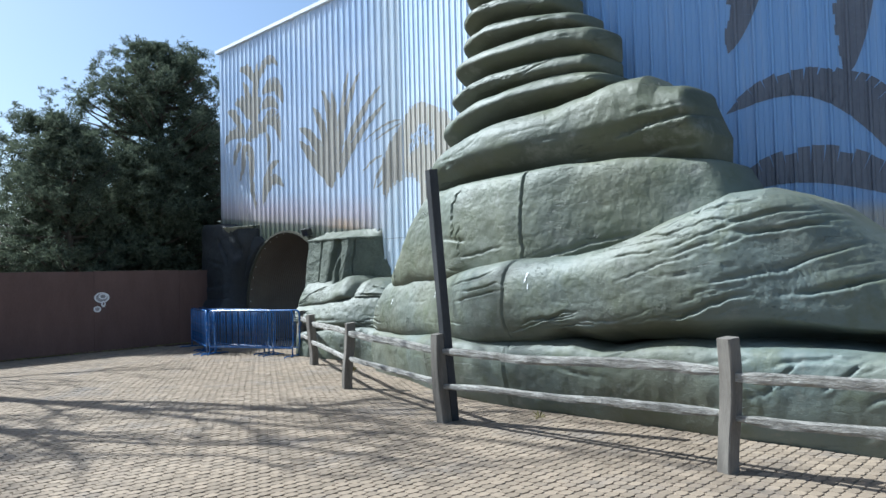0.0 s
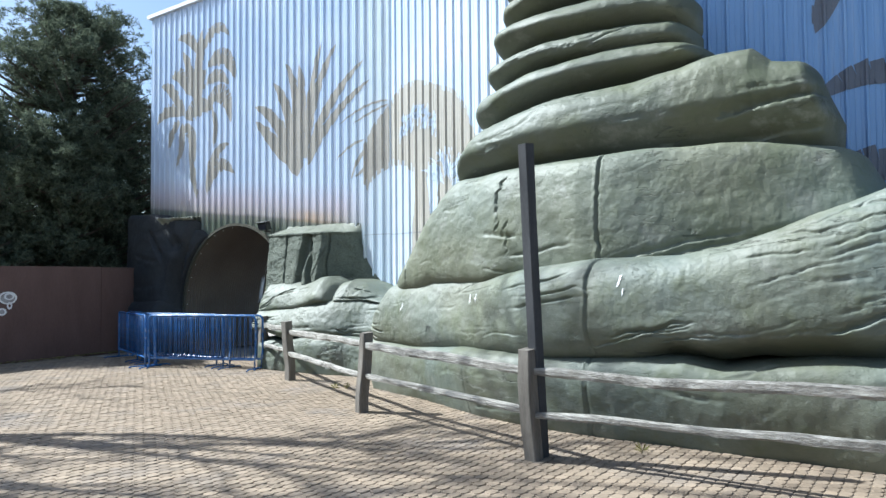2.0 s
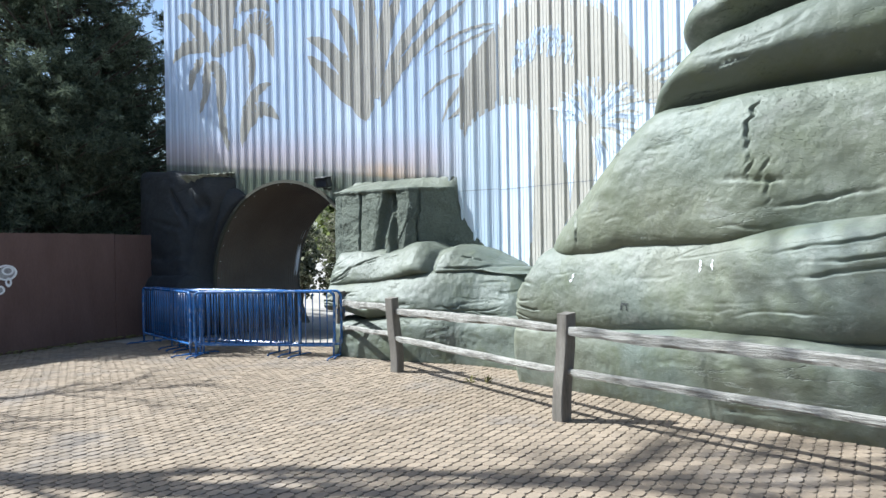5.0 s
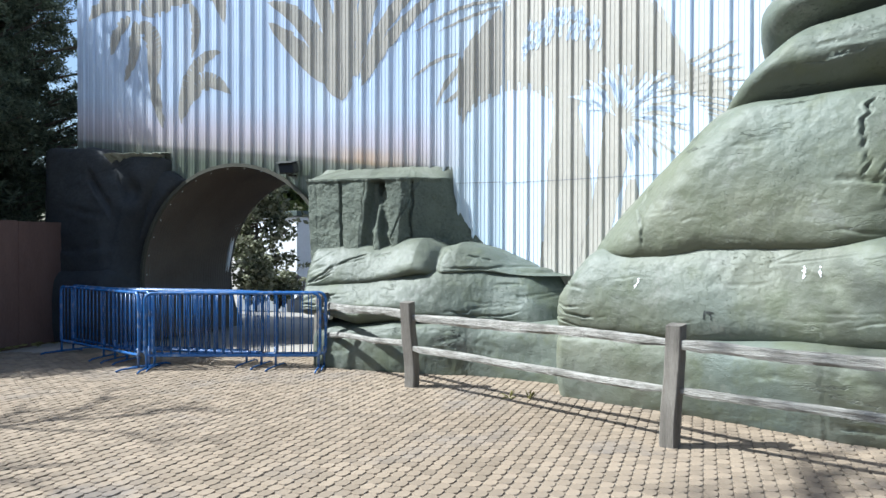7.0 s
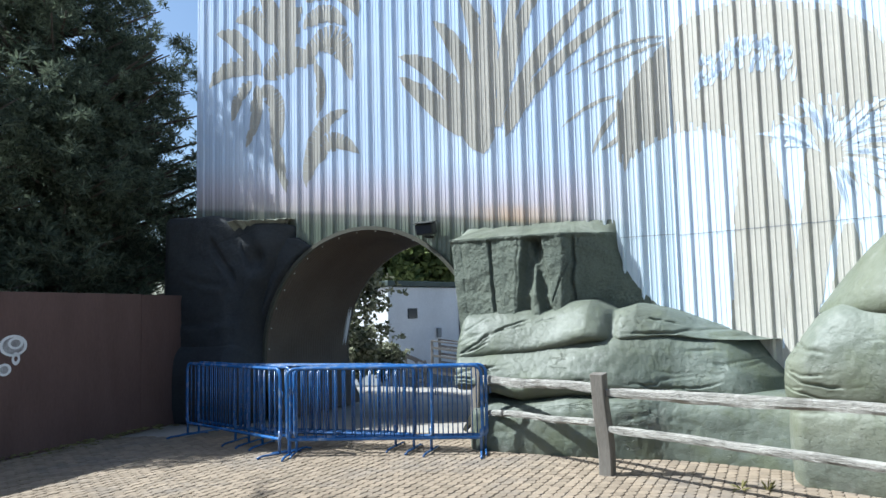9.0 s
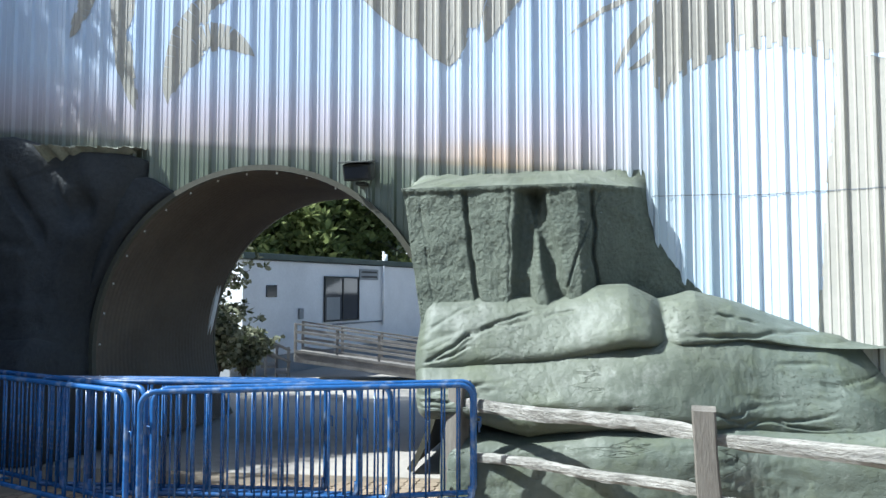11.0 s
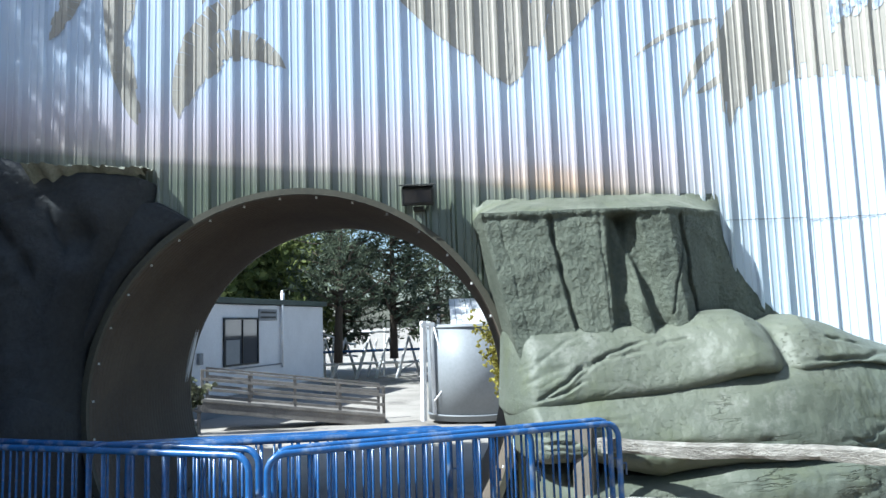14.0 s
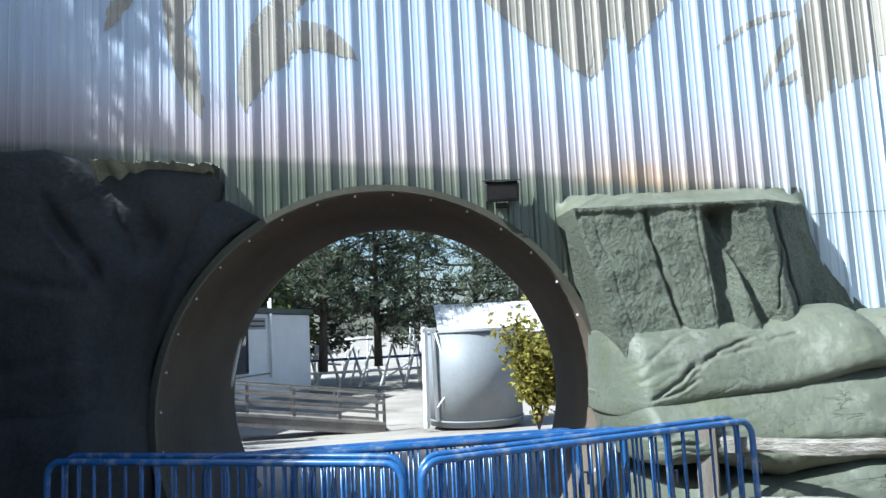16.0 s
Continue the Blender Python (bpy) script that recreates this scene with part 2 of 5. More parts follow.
M_JOINT = surface("dark_joint_sand", (0.13, 0.105, 0.078), (0.20, 0.165, 0.125), 1.0, 40, 0.95, 0.5, 0.006)
M_GROUND = surface("dusty_concrete_ground", (0.23, 0.21, 0.185), (0.36, 0.33, 0.295), 0.3, 12, 0.9, 0.3, 0.01, stain=(0.15, 0.135, 0.12), stain_scale=0.4)
M_FENCE = surface("dark_brown_painted_board", (0.092, 0.056, 0.048), (0.135, 0.084, 0.072), 1.2, 20, 0.8, 0.3, 0.005, 0.3, stretch=(2, 2, 0.6))
M_BLUE = surface("blue_enamel_steel", (0.015, 0.068, 0.21), (0.03, 0.115, 0.31), 3.0, 30, 0.27, 0.05, 0.002, 0.5, stain=(0.17, 0.22, 0.31), stain_scale=7, vary=0.3)
M_STEEL = surface("dark_brown_corrugated_steel", (0.085, 0.070, 0.056), (0.14, 0.115, 0.09), 1.0, 22, 0.55, 0.2, 0.004, 0.4)
M_RIM = surface("olive_painted_rim", (0.045, 0.043, 0.033), (0.085, 0.082, 0.06), 1.5, 25, 0.6, 0.2, 0.004)
M_TRIM = surface("white_roof_trim", (0.62, 0.64, 0.66), (0.78, 0.79, 0.80), 0.8, 14, 0.5, 0.1, 0.003)
M_DARK = surface("dark_speaker_metal", (0.02, 0.022, 0.022), (0.045, 0.048, 0.045), 3, 40, 0.6, 0.2, 0.002)
M_ROOFEDGE = surface("dark_green_roof_edge", (0.03, 0.045, 0.04), (0.06, 0.08, 0.07), 1, 12, 0.5, 0.1, 0.003)
M_BARK = surface("dark_bark", (0.05, 0.04, 0.03), (0.11, 0.09, 0.07), 2, 14, 0.95, 0.8, 0.03, stretch=(2, 2, 0.5))
M_WHITE = surface("white_paint", (0.62, 0.62, 0.62), (0.80, 0.80, 0.80), 1.2, 18, 0.6, 0.1, 0.003)
M_HAZE = surface("thin_grey_spray_paint", (0.16, 0.14, 0.14), (0.45, 0.44, 0.44), 6, 30, 0.8, 0.1, 0.002)
M_TRAILER = surface("white_trailer_siding", (0.52, 0.53, 0.55), (0.66, 0.67, 0.69), 0.6, 12, 0.6, 0.1, 0.004)
M_GREY = surface("grey_tank_steel", (0.175, 0.188, 0.20), (0.235, 0.248, 0.265), 0.7, 12, 0.5, 0.1, 0.004)
M_BOLT = surface("pale_zinc_bolt", (0.5, 0.5, 0.48), (0.7, 0.7, 0.68), 3, 20, 0.4, 0.05, 0.001)
M_DECK = surface("grey_deck_timber", (0.13, 0.12, 0.11), (0.26, 0.24, 0.22), 2, 22, 0.85, 0.4, 0.006, vary=0.2)
M_PINE = leaf_mat("dark_pine_needles", (0.045, 0.060, 0.044), (0.15, 0.175, 0.115), 0.35)
M_GREEN = leaf_mat("green_leaves", (0.07, 0.095, 0.03), (0.24, 0.27, 0.10), 0.4)
M_YELLOW = leaf_mat("yellow_autumn_leaves", (0.14, 0.13, 0.03), (0.40, 0.36, 0.09), 0.4)
M_WEED = leaf_mat("dry_weed_blades", (0.12, 0.12, 0.04), (0.26, 0.23, 0.10), 0.3)
M_SHRUB = leaf_mat("variegated_shrub_leaves", (0.04, 0.05, 0.022), (0.28, 0.28, 0.19), 0.3)
M_GLASS, _n, _k, _b = mat_base("dark_window_glass", 0.06, 0.0, 0.6)
_b.inputs["Base Color"].default_value = (0.03, 0.035, 0.045, 1)


# ---- building helpers ----
def mesh(name, verts, faces, smooth=False):
    me = bpy.data.meshes.new(name)
    me.from_pydata([tuple(v) for v in verts], [], faces)
    me.update()
    if smooth:
        me.shade_smooth()
    return me


def part(name, data, material, parent=None, label=""):
    """Links a bmesh or a mesh as one object, under a thing or under a part."""
    if isinstance(data, bmesh.types.BMesh):
        me = bpy.data.meshes.new(name)
        data.to_mesh(me)
        data.free()
        data = me
    if not data.materials:
        data.materials.append(material)
    ob = new(name, data)
    if parent:
        ob.parent = parent
    if label:
        ob["label"] = label
    return ob


def thing(name, label, category, group="", at=(0, 0, 0)):
    e = new(name)
    e.location = at
    return tagged(e, label, category, group)


def bm_box(bm, m, size, bevel=0.0):
    r = bmesh.ops.create_cube(bm, size=1.0, matrix=m @ Matrix.Diagonal((*size, 1)))
    if bevel:
        ed = list({e for v in r["verts"] for e in v.link_edges})
        bmesh.ops.bevel(bm, geom=ed, offset=bevel, segments=1, affect="EDGES")
    return bm


def box(m, size, bevel=0.01):
    return bm_box(bmesh.new(), m, size, bevel)


def tube(points, radius, sides=8, closed=False, taper=None):
    """A round tube along points."""
    vs, fs = [], []
    P = [Vector(p) for p in points]
    n = len(P)
    up = Vector((0, 0, 1))
    prev = None
    for i, p in enumerate(P):
        a = P[(i - 1) % n] if (closed or i) else p
        c = P[(i + 1) % n] if (closed or i < n - 1) else p
        t = (c - a).normalized()
        if prev is None:
            side = t.cross(up)
            if side.length < 0.05:
                side = t.cross(Vector((1, 0, 0)))
        else:
            side = prev - t * prev.dot(t)
        side.normalize()
        prev = side
        b = t.cross(side)
        r = radius * (taper[i] if taper else 1)
        for k in range(sides):
            q = 2 * math.pi * k / sides
            vs.append(p + side * (r * math.cos(q)) + b * (r * math.sin(q)))
    m = n if closed else n - 1
    for i in range(m):
        for k in range(sides):
            a, b2 = i * sides + k, i * sides + (k + 1) % sides
            c, d = ((i + 1) % n) * sides + (k + 1) % sides, ((i + 1) % n) * sides + k
            fs.append((a, b2, c, d))
    if not closed:
        fs.append(tuple(range(sides - 1, -1, -1)))
        fs.append(tuple(range((n - 1) * sides, n * sides)))
    return vs, fs


def tube_mesh(name, *a, **k):
    v, f = tube(*a, **k)
    return mesh(name, v, f, True)


def line(pts):
    xs, ys = [p[0] for p in pts], [p[1] for p in pts]
    return lambda x: float(np.interp(x, xs, ys))


# ---- the facade's lines ----
A0 = Vector((-6.80, 22.07))
B0 = Vector((-0.83, 16.16))
DIR_A, DEG_A, DEG_B, DEG_C = (B0 - A0).normalized(), 44.7, 62.0, 22.0
LEN_A = (B0 - A0).length
DIR_B = Vector((math.cos(radians(DEG_B)), -math.sin(radians(DEG_B))))
LEN_B = 5.5
C0 = B0 + DIR_B * LEN_B
DIR_C = Vector((math.cos(radians(DEG_C)), -math.sin(radians(DEG_C))))
LEN_C = 11.0
ROOF_Z = 8.8


def outward(d):
    return Vector((d.y, -d.x))


def on_wall(origin, d, s, v, z):
    q = origin + d * s + outward(d) * v
    return Vector((q.x, q.y, z))


RIB, RIB_H = 0.235, 0.032
# a tall rib and two low stiffening beads on the pan between the ribs
RIB_PROFILE = [(0.0, 0.0), (0.020, 0.0), (0.027, 0.006), (0.038, 0.006), (0.044, 0.0), (0.090, 0.0), (0.095, 0.005), (0.104, 0.005), (0.110, 0.0), (0.136, 0.0), (0.152, RIB_H), (0.178, RIB_H), (0.198, 0.0)]
ARCH_S, ARCH_Z, ARCH_R = 3.62, 1.08, 2.0


def rib_points(length):
    out = []
    k = 0
    while True:
        for a, h in RIB_PROFILE:
            s = k * RIB + a
            if s >= length:
                out.append((length, 0.0))
                return out
            out.append((s, h))
        k += 1


def rib_height(s):
    a = s % RIB
    for (a0, h0), (a1, h1) in zip(RIB_PROFILE, RIB_PROFILE[1:] + [(RIB, 0.0)]):
        if a0 <= a <= a1:
            return h0 + (h1 - h0) * (a - a0) / (a1 - a0)
    return 0.0


def arch_bottom(s):
    k = ARCH_R ** 2 - (s - ARCH_S) ** 2
    return ARCH_Z + math.sqrt(k) if k > 0 else 0.0


def ribbed_wall(name, origin, d, length, material, label, arch=False):
    """A sheet of ribbed steel with a flat back, cut out over the arch."""
    vs, fs = [], []
    pts = rib_points(length)
    if arch:
        extra = [(ARCH_S - ARCH_R, 0.0), (ARCH_S + ARCH_R, 0.0)]
        pts = sorted(pts + [(s, rib_height(s)) for s, _ in extra])
    for (s0, h0), (s1, h1) in zip(pts, pts[1:]):
        if s1 - s0 < 1e-4:
            continue
        mid = (s0 + s1) / 2
        inside = arch and abs(mid - ARCH_S) < ARCH_R
        z0, z1 = (arch_bottom(s0), arch_bottom(s1)) if inside else (-0.02, -0.02)
        if inside:
            z0, z1 = max(z0, ARCH_Z), max(z1, ARCH_Z)
        i = len(vs)
        vs += [on_wall(origin, d, s0, h0, z0), on_wall(origin, d, s1, h1, z1), on_wall(origin, d, s1, h1, ROOF_Z), on_wall(origin, d, s0, h0, ROOF_Z)]
        vs += [on_wall(origin, d, s0, -0.12, z0), on_wall(origin, d, s1, -0.12, z1), on_wall(origin, d, s1, -0.12, ROOF_Z), on_wall(origin, d, s0, -0.12, ROOF_Z)]
        fs += [(i, i + 1, i + 2, i + 3), (i + 5, i + 4, i + 7, i + 6), (i + 3, i + 2, i + 6, i + 7), (i, i + 4, i + 5, i + 1)]
    i = len(vs)
    vs += [on_wall(origin, d, 0, 0, -0.02), on_wall(origin, d, 0, 0, ROOF_Z), on_wall(origin, d, 0, -0.12, ROOF_Z), on_wall(origin, d, 0, -0.12, -0.02)]
    fs.append((i, i + 1, i + 2, i + 3))
    ob = part(name, mesh(name, vs, fs), material)
    return tagged(ob, label, "wall", kind="structure")


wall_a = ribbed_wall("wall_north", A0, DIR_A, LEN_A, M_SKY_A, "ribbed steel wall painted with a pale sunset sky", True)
wall_b = ribbed_wall("wall_east", B0, DIR_B, LEN_B, M_SKY_B, "ribbed steel wall painted pale blue, in full sun")
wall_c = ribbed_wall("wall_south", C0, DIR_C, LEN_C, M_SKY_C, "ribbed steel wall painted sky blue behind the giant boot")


# ---- roof, rear wall and end wall that close the building ----
DEPTH = 2.4


def roof():
    front = [A0 + outward(DIR_A) * 0.10 - DIR_A * 0.08, B0 + outward((DIR_A + DIR_B).normalized()) * 0.10, C0 + outward((DIR_B + DIR_C).normalized()) * 0.10, C0 + DIR_C * LEN_C + outward(DIR_C) * 0.10]
    back = [A0 - outward(DIR_A) * DEPTH - DIR_A * 0.08, B0 - outward((DIR_A + DIR_B).normalized()) * DEPTH, C0 - outward((DIR_B + DIR_C).normalized()) * DEPTH, C0 + DIR_C * LEN_C - outward(DIR_C) * DEPTH]
    vs, fs = [], []
    for z in (ROOF_Z + 0.004, ROOF_Z + 0.10):
        vs += [(p.x, p.y, z) for p in front] + [(p.x, p.y, z) for p in back]
    for k in range(3):
        fs += [(k, k + 4, k + 5, k + 1), (8 + k, 9 + k, 13 + k, 12 + k), (k, k + 1, 9 + k, 8 + k), (k + 4, k + 12, k + 13, k + 5)]
    fs += [(0, 8, 12, 4), (3, 7, 15, 11)]
    tagged(part("roof", mesh("roof", vs, fs), M_TRIM), "flat roof edged with white metal trim", "roof", kind="structure")


roof()


def rear_walls():
    vs, fs = [], []
    cut = [i * 0.2 for i in range(43)] + [ARCH_S - ARCH_R, ARCH_S + ARCH_R]
    cut = sorted(c for c in cut if c <= LEN_A)
    for s0, s1 in zip(cut, cut[1:]):
        if s1 - s0 < 1e-4:
            continue
        inside = abs((s0 + s1) / 2 - ARCH_S) < ARCH_R
        z0, z1 = (max(arch_bottom(s0), ARCH_Z), max(arch_bottom(s1), ARCH_Z)) if inside else (-0.02, -0.02)
        i = len(vs)
        for v in (-DEPTH + 0.12, -DEPTH + 0.02):
            vs += [on_wall(A0, DIR_A, s0, v, z0), on_wall(A0, DIR_A, s1, v, z1), on_wall(A0, DIR_A, s1, v, ROOF_Z), on_wall(A0, DIR_A, s0, v, ROOF_Z)]
        fs += [(i, i + 1, i + 2, i + 3), (i + 5, i + 4, i + 7, i + 6), (i, i + 4, i + 5, i + 1)]
    tagged(part("wall_rear", mesh("wall_rear", vs, fs), M_TRAILER), "plain rear wall behind the tunnel", "wall", kind="structure")
    bm = bmesh.new()
    q = on_wall(A0, DIR_A, 0.06, -DEPTH / 2, ROOF_Z / 2)
    bm_box(bm, Matrix.Translation(q) @ Matrix.Rotation(math.atan2(DIR_A.y, DIR_A.x), 4, "Z"), (0.1, DEPTH - 0.28, ROOF_Z - 0.02))
    tagged(part("wall_end", bm, M_TRAILER), "plain end wall of the building", "wall", kind="structure")


rear_walls()


# ---- mural leaves, painted over the ribs ----
def bezier(a, b, c, n):
    return [(Vector(a) * (1 - t) ** 2 + Vector(b) * (2 * t * (1 - t)) + Vector(c) * t * t) for t in [i / n for i in range(n + 1)]]


def clip(poly, s, keep_right):
    out = []
    for i, p in enumerate(poly):
        q = poly[(i + 1) % len(poly)]
        ip, iq = (p[0] >= s) == keep_right, (q[0] >= s) == keep_right
        if ip:
            out.append(p)
        if ip != iq:
            t = (s - p[0]) / (q[0] - p[0])
            out.append((s, p[1] + t * (q[1] - p[1])))
    return out


def painted(name, quads, origin, d, length, parent, lift=0.004):
    cuts = [s for s, _ in rib_points(length)]
    vs, fs = [], []
    for poly in quads:
        lo, hi = min(p[0] for p in poly), max(p[0] for p in poly)
        for s0, s1 in zip(cuts, cuts[1:]):
            if s1 <= lo or s0 >= hi or s1 - s0 < 1e-5:
                continue
            piece = clip(clip(poly, s0, True), s1, False)
            if len(piece) < 3:
                continue
            i = len(vs)
            h0, h1 = rib_height(s0 + 1e-6), rib_height(s1 - 1e-6)
            for s, z in piece:
                h = h0 + (h1 - h0) * (s - s0) / (s1 - s0)
                vs.append(on_wall(origin, d, s, h + lift, z))
            fs.append(tuple(range(i, i + len(piece))))
    return part(name, mesh(name, vs, fs), M_TAUPE, parent)


def leaf_quads(a, b, c, w, n=16, ragged=0.0, seed=0, blunt=0.6):
    """A painted leaf along a bent midrib, with a ragged lower edge."""
    rnd = random.Random(seed)
    mid = bezier(a, b, c, n)
    out = []
    for i in range(n):
        t = (mid[i + 1] - mid[i]).normalized()
        nrm = Vector((-t.y, t.x))
        w0 = w * max(0.0, math.sin(math.pi * (i / n) ** 0.8)) ** blunt
        w1 = w * max(0.0, math.sin(math.pi * ((i + 1) / n) ** 0.8)) ** blunt
        k = 1 - ragged * rnd.random()
        p0, p1 = mid[i], mid[i + 1]
        out.append([tuple(p0 + nrm * w0 * 0.5), tuple(p0 - nrm * w0 * 0.5 * k), tuple(p1 - nrm * w1 * 0.5 * k), tuple(p1 + nrm * w1 * 0.5)])
    return out


def paint_leaf(origin, d, length, parent, a, b, c, w, ragged=0.25, n=16):
    q = leaf_quads(a, b, c, w, n, ragged, int(abs(a[0] * 91 + c[1] * 37) * 10))
    painted("painted_leaf", q, origin, d, length, parent, 0.0042 + 0.0003 * (paint_leaf.count % 15))
    paint_leaf.count += 1


paint_leaf.count = 0

for a, b, c, w in [
    ((2.46, 3.85), (2.60, 5.03), (3.32, 5.05), 0.32), ((2.52, 4.0), (2.85, 4.95), (3.52, 4.31), 0.35), ((2.07, 3.8), (1.78, 4.71), (1.75, 5.58), 0.24),
    ((1.51, 5.73), (1.98, 5.44), (1.88, 4.70), 0.38), ((1.50, 6.02), (0.69, 6.46), (0.29, 5.90), 0.38), ((1.51, 5.95), (1.05, 6.88), (0.47, 6.90), 0.34),
    ((1.75, 6.46), (1.55, 7.23), (0.92, 7.05), 0.44), ((2.09, 6.13), (1.96, 6.98), (1.41, 7.66), 0.44), ((2.20, 6.09), (2.09, 6.95), (2.25, 8.1), 0.50),
    ((2.48, 6.06), (3.18, 6.77), (3.38, 5.54), 0.50), ((2.50, 7.06), (3.25, 7.55), (3.53, 6.60), 0.46), ((2.42, 6.61), (2.87, 7.00), (3.30, 6.50), 0.35),
    ((2.64, 5.98), (2.85, 5.57), (2.69, 5.00), 0.23), ((1.33, 5.87), (0.91, 5.71), (0.87, 5.20), 0.26), ((1.40, 5.80), (1.47, 5.24), (1.16, 4.70), 0.29),
    ((1.60, 5.86), (2.02, 6.25), (2.70, 5.98), 0.55), ((2.2, 7.4), (1.7, 8.2), (1.2, 8.0), 0.34), ((2.25, 7.5), (2.8, 8.3), (3.3, 7.7), 0.34),
]:
    paint_leaf(A0, DIR_A, LEN_A, wall_a, a, b, c, w, 0.55)
for a, b, c, w in [
    ((5.68, 4.05), (5.70, 4.78), (5.74, 5.9), 0.60), ((5.54, 4.25), (5.26, 5.52), (4.26, 5.80), 0.36), ((5.44, 4.35), (4.98, 4.93), (4.28, 5.46), 0.36),
    ((5.60, 4.60), (5.43, 5.87), (4.90, 6.25), 0.30), ((5.70, 4.80), (5.74, 6.10), (5.34, 6.62), 0.27), ((5.85, 4.80), (5.89, 5.93), (5.75, 6.55), 0.28),
    ((5.97, 4.40), (6.13, 5.88), (6.90, 6.78), 0.24), ((6.05, 4.35), (6.36, 5.46), (7.70, 6.30), 0.24), ((6.05, 4.25), (6.49, 5.18), (7.85, 5.85), 0.22),
    ((6.00, 4.55), (6.03, 5.67), (6.45, 6.90), 0.22), ((5.65, 4.1), (5.5, 4.6), (5.3, 5.2), 0.42),
]:
    paint_leaf(A0, DIR_A, LEN_A, wall_a, a, b, c, w, 0.35)
for a, b, c, w in [
    ((8.37, 5.34), (7.74, 5.43), (6.93, 5.0), 0.05), ((8.36, 5.27), (7.9, 5.19), (7.33, 4.98), 0.05), ((7.70, 4.62), (7.31, 4.62), (6.88, 4.27), 0.06),
    ((7.80, 4.45), (7.52, 4.35), (7.31, 3.84), 0.09), ((7.94, 4.2), (7.68, 4.02), (7.44, 3.88), 0.08), ((7.99, 4.36), (7.81, 4.04), (7.75, 3.55), 0.13),
]:
    paint_leaf(A0, DIR_A, LEN_A, wall_a, a, b, c, w, 0.1)


def painted_shape(name, top, bottom, n, origin, d, length, parent, seed, rag):
    """A broad painted crown between an upper and a lower edge, with a feathered lower rim."""
    rnd = random.Random(seed)
    hi, lo = line(top), line(bottom)
    s0, s1 = top[0][0], top[-1][0]
    cut = [s0 + (s1 - s0) * k / n for k in range(n + 1)]
    edge = [rnd.uniform(0, rag) for _ in cut]
    quads = []
    for k in range(n):
        a, c = cut[k], cut[k + 1]
        e = edge[k] if k % 2 else 0.0
        quads.append([(a, lo(a) + e), (c, lo(c) + e), (c, hi(c) - e * 0.6), (a, hi(a) - e * 0.6)])
    painted(name, quads, origin, d, length, parent, 0.0035)


painted_shape("painted_crown", [(7.68, 4.52), (7.93, 4.90), (8.38, 5.28)], [(7.68, 3.70), (7.78, 3.66), (8.04, 3.86), (8.38, 3.99)], 16, A0, DIR_A, LEN_A, wall_a, 1, 0.15)
painted_shape("painted_crown", [(0.01, 5.30), (0.36, 5.54), (0.93, 5.55), (1.59, 5.30), (2.06, 5.12), (2.41, 4.75), (2.75, 4.0), (3.2, 3.7)],
              [(0.01, 4.0), (0.44, 3.97), (0.75, 3.80), (1.14, 3.80), (1.5, 3.88), (1.85, 3.99), (2.17, 3.87), (2.47, 3.79), (2.75, 3.6), (3.2, 3.5)], 70, B0, DIR_B, LEN_B, wall_b, 2, 0.16)
def painted_trunk(left, right, z0, z1, n, origin, d, length, parent, seed):
    """A painted trunk between its two edges, by height, with frayed sides."""
    rnd = random.Random(seed)
    lo, hi = line(left), line(right)
    quads = []
    for k in range(n):
        za, zb = z0 + (z1 - z0) * k / n, z0 + (z1 - z0) * (k + 1) / n
        f = rnd.uniform(0, 0.03)
        quads.append([(lo(za) - f, za), (hi(za) + f, za), (hi(zb) + f, zb), (lo(zb) - f, zb)])
    painted("painted_trunk", quads, origin, d, length, parent, 0.0045)


painted_trunk([(0.5, 0.60), (2.6, 0.74), (3.6, 0.86), (4.0, 0.80)], [(0.5, 1.16), (1.6, 1.24), (2.4, 1.44), (3.0, 1.34), (3.6, 1.20), (4.0, 1.28)], 0.5, 4.0, 30, B0, DIR_B, LEN_B, wall_b, 5)
painted_trunk([(0.5, 1.22), (1.6, 1.27), (2.4, 1.47), (3.0, 1.58), (3.8, 1.66)], [(0.5, 1.50), (1.6, 1.62), (2.6, 1.86), (3.3, 2.0), (3.8, 2.16)], 0.5, 3.8, 30, B0, DIR_B, LEN_B, wall_b, 6)
painted_trunk([(0.5, 1.66), (1.5, 1.72), (2.6, 1.96)], [(0.5, 2.2), (1.5, 2.2), (2.6, 2.05)], 0.5, 2.6, 20, B0, DIR_B, LEN_B, wall_b, 7)
for k in range(17):
    q = radians(-70 + 200 * k / 16)
    r = 0.55 + 0.3 * ((k * 7) % 5) / 5
    p = (1.92, 3.55)
    paint_leaf(B0, DIR_B, LEN_B, wall_b, p, (p[0] + 0.6 * r * math.cos(q), p[1] + 0.7 * r * math.sin(q)), (p[0] + 1.25 * r * math.cos(q), p[1] + 1.0 * r * math.sin(q) - 0.15), 0.07, 0.3, 10)
for k in range(12):
    paint_leaf(B0, DIR_B, LEN_B, wall_b, (2.5 + 0.05 * k, 3.9 - 0.06 * k), (2.9 + 0.06 * k, 4.1 - 0.1 * k), (3.35 + 0.04 * k, 4.2 - 0.17 * k), 0.05, 0.3, 10)
rnd_dash = random.Random(17)
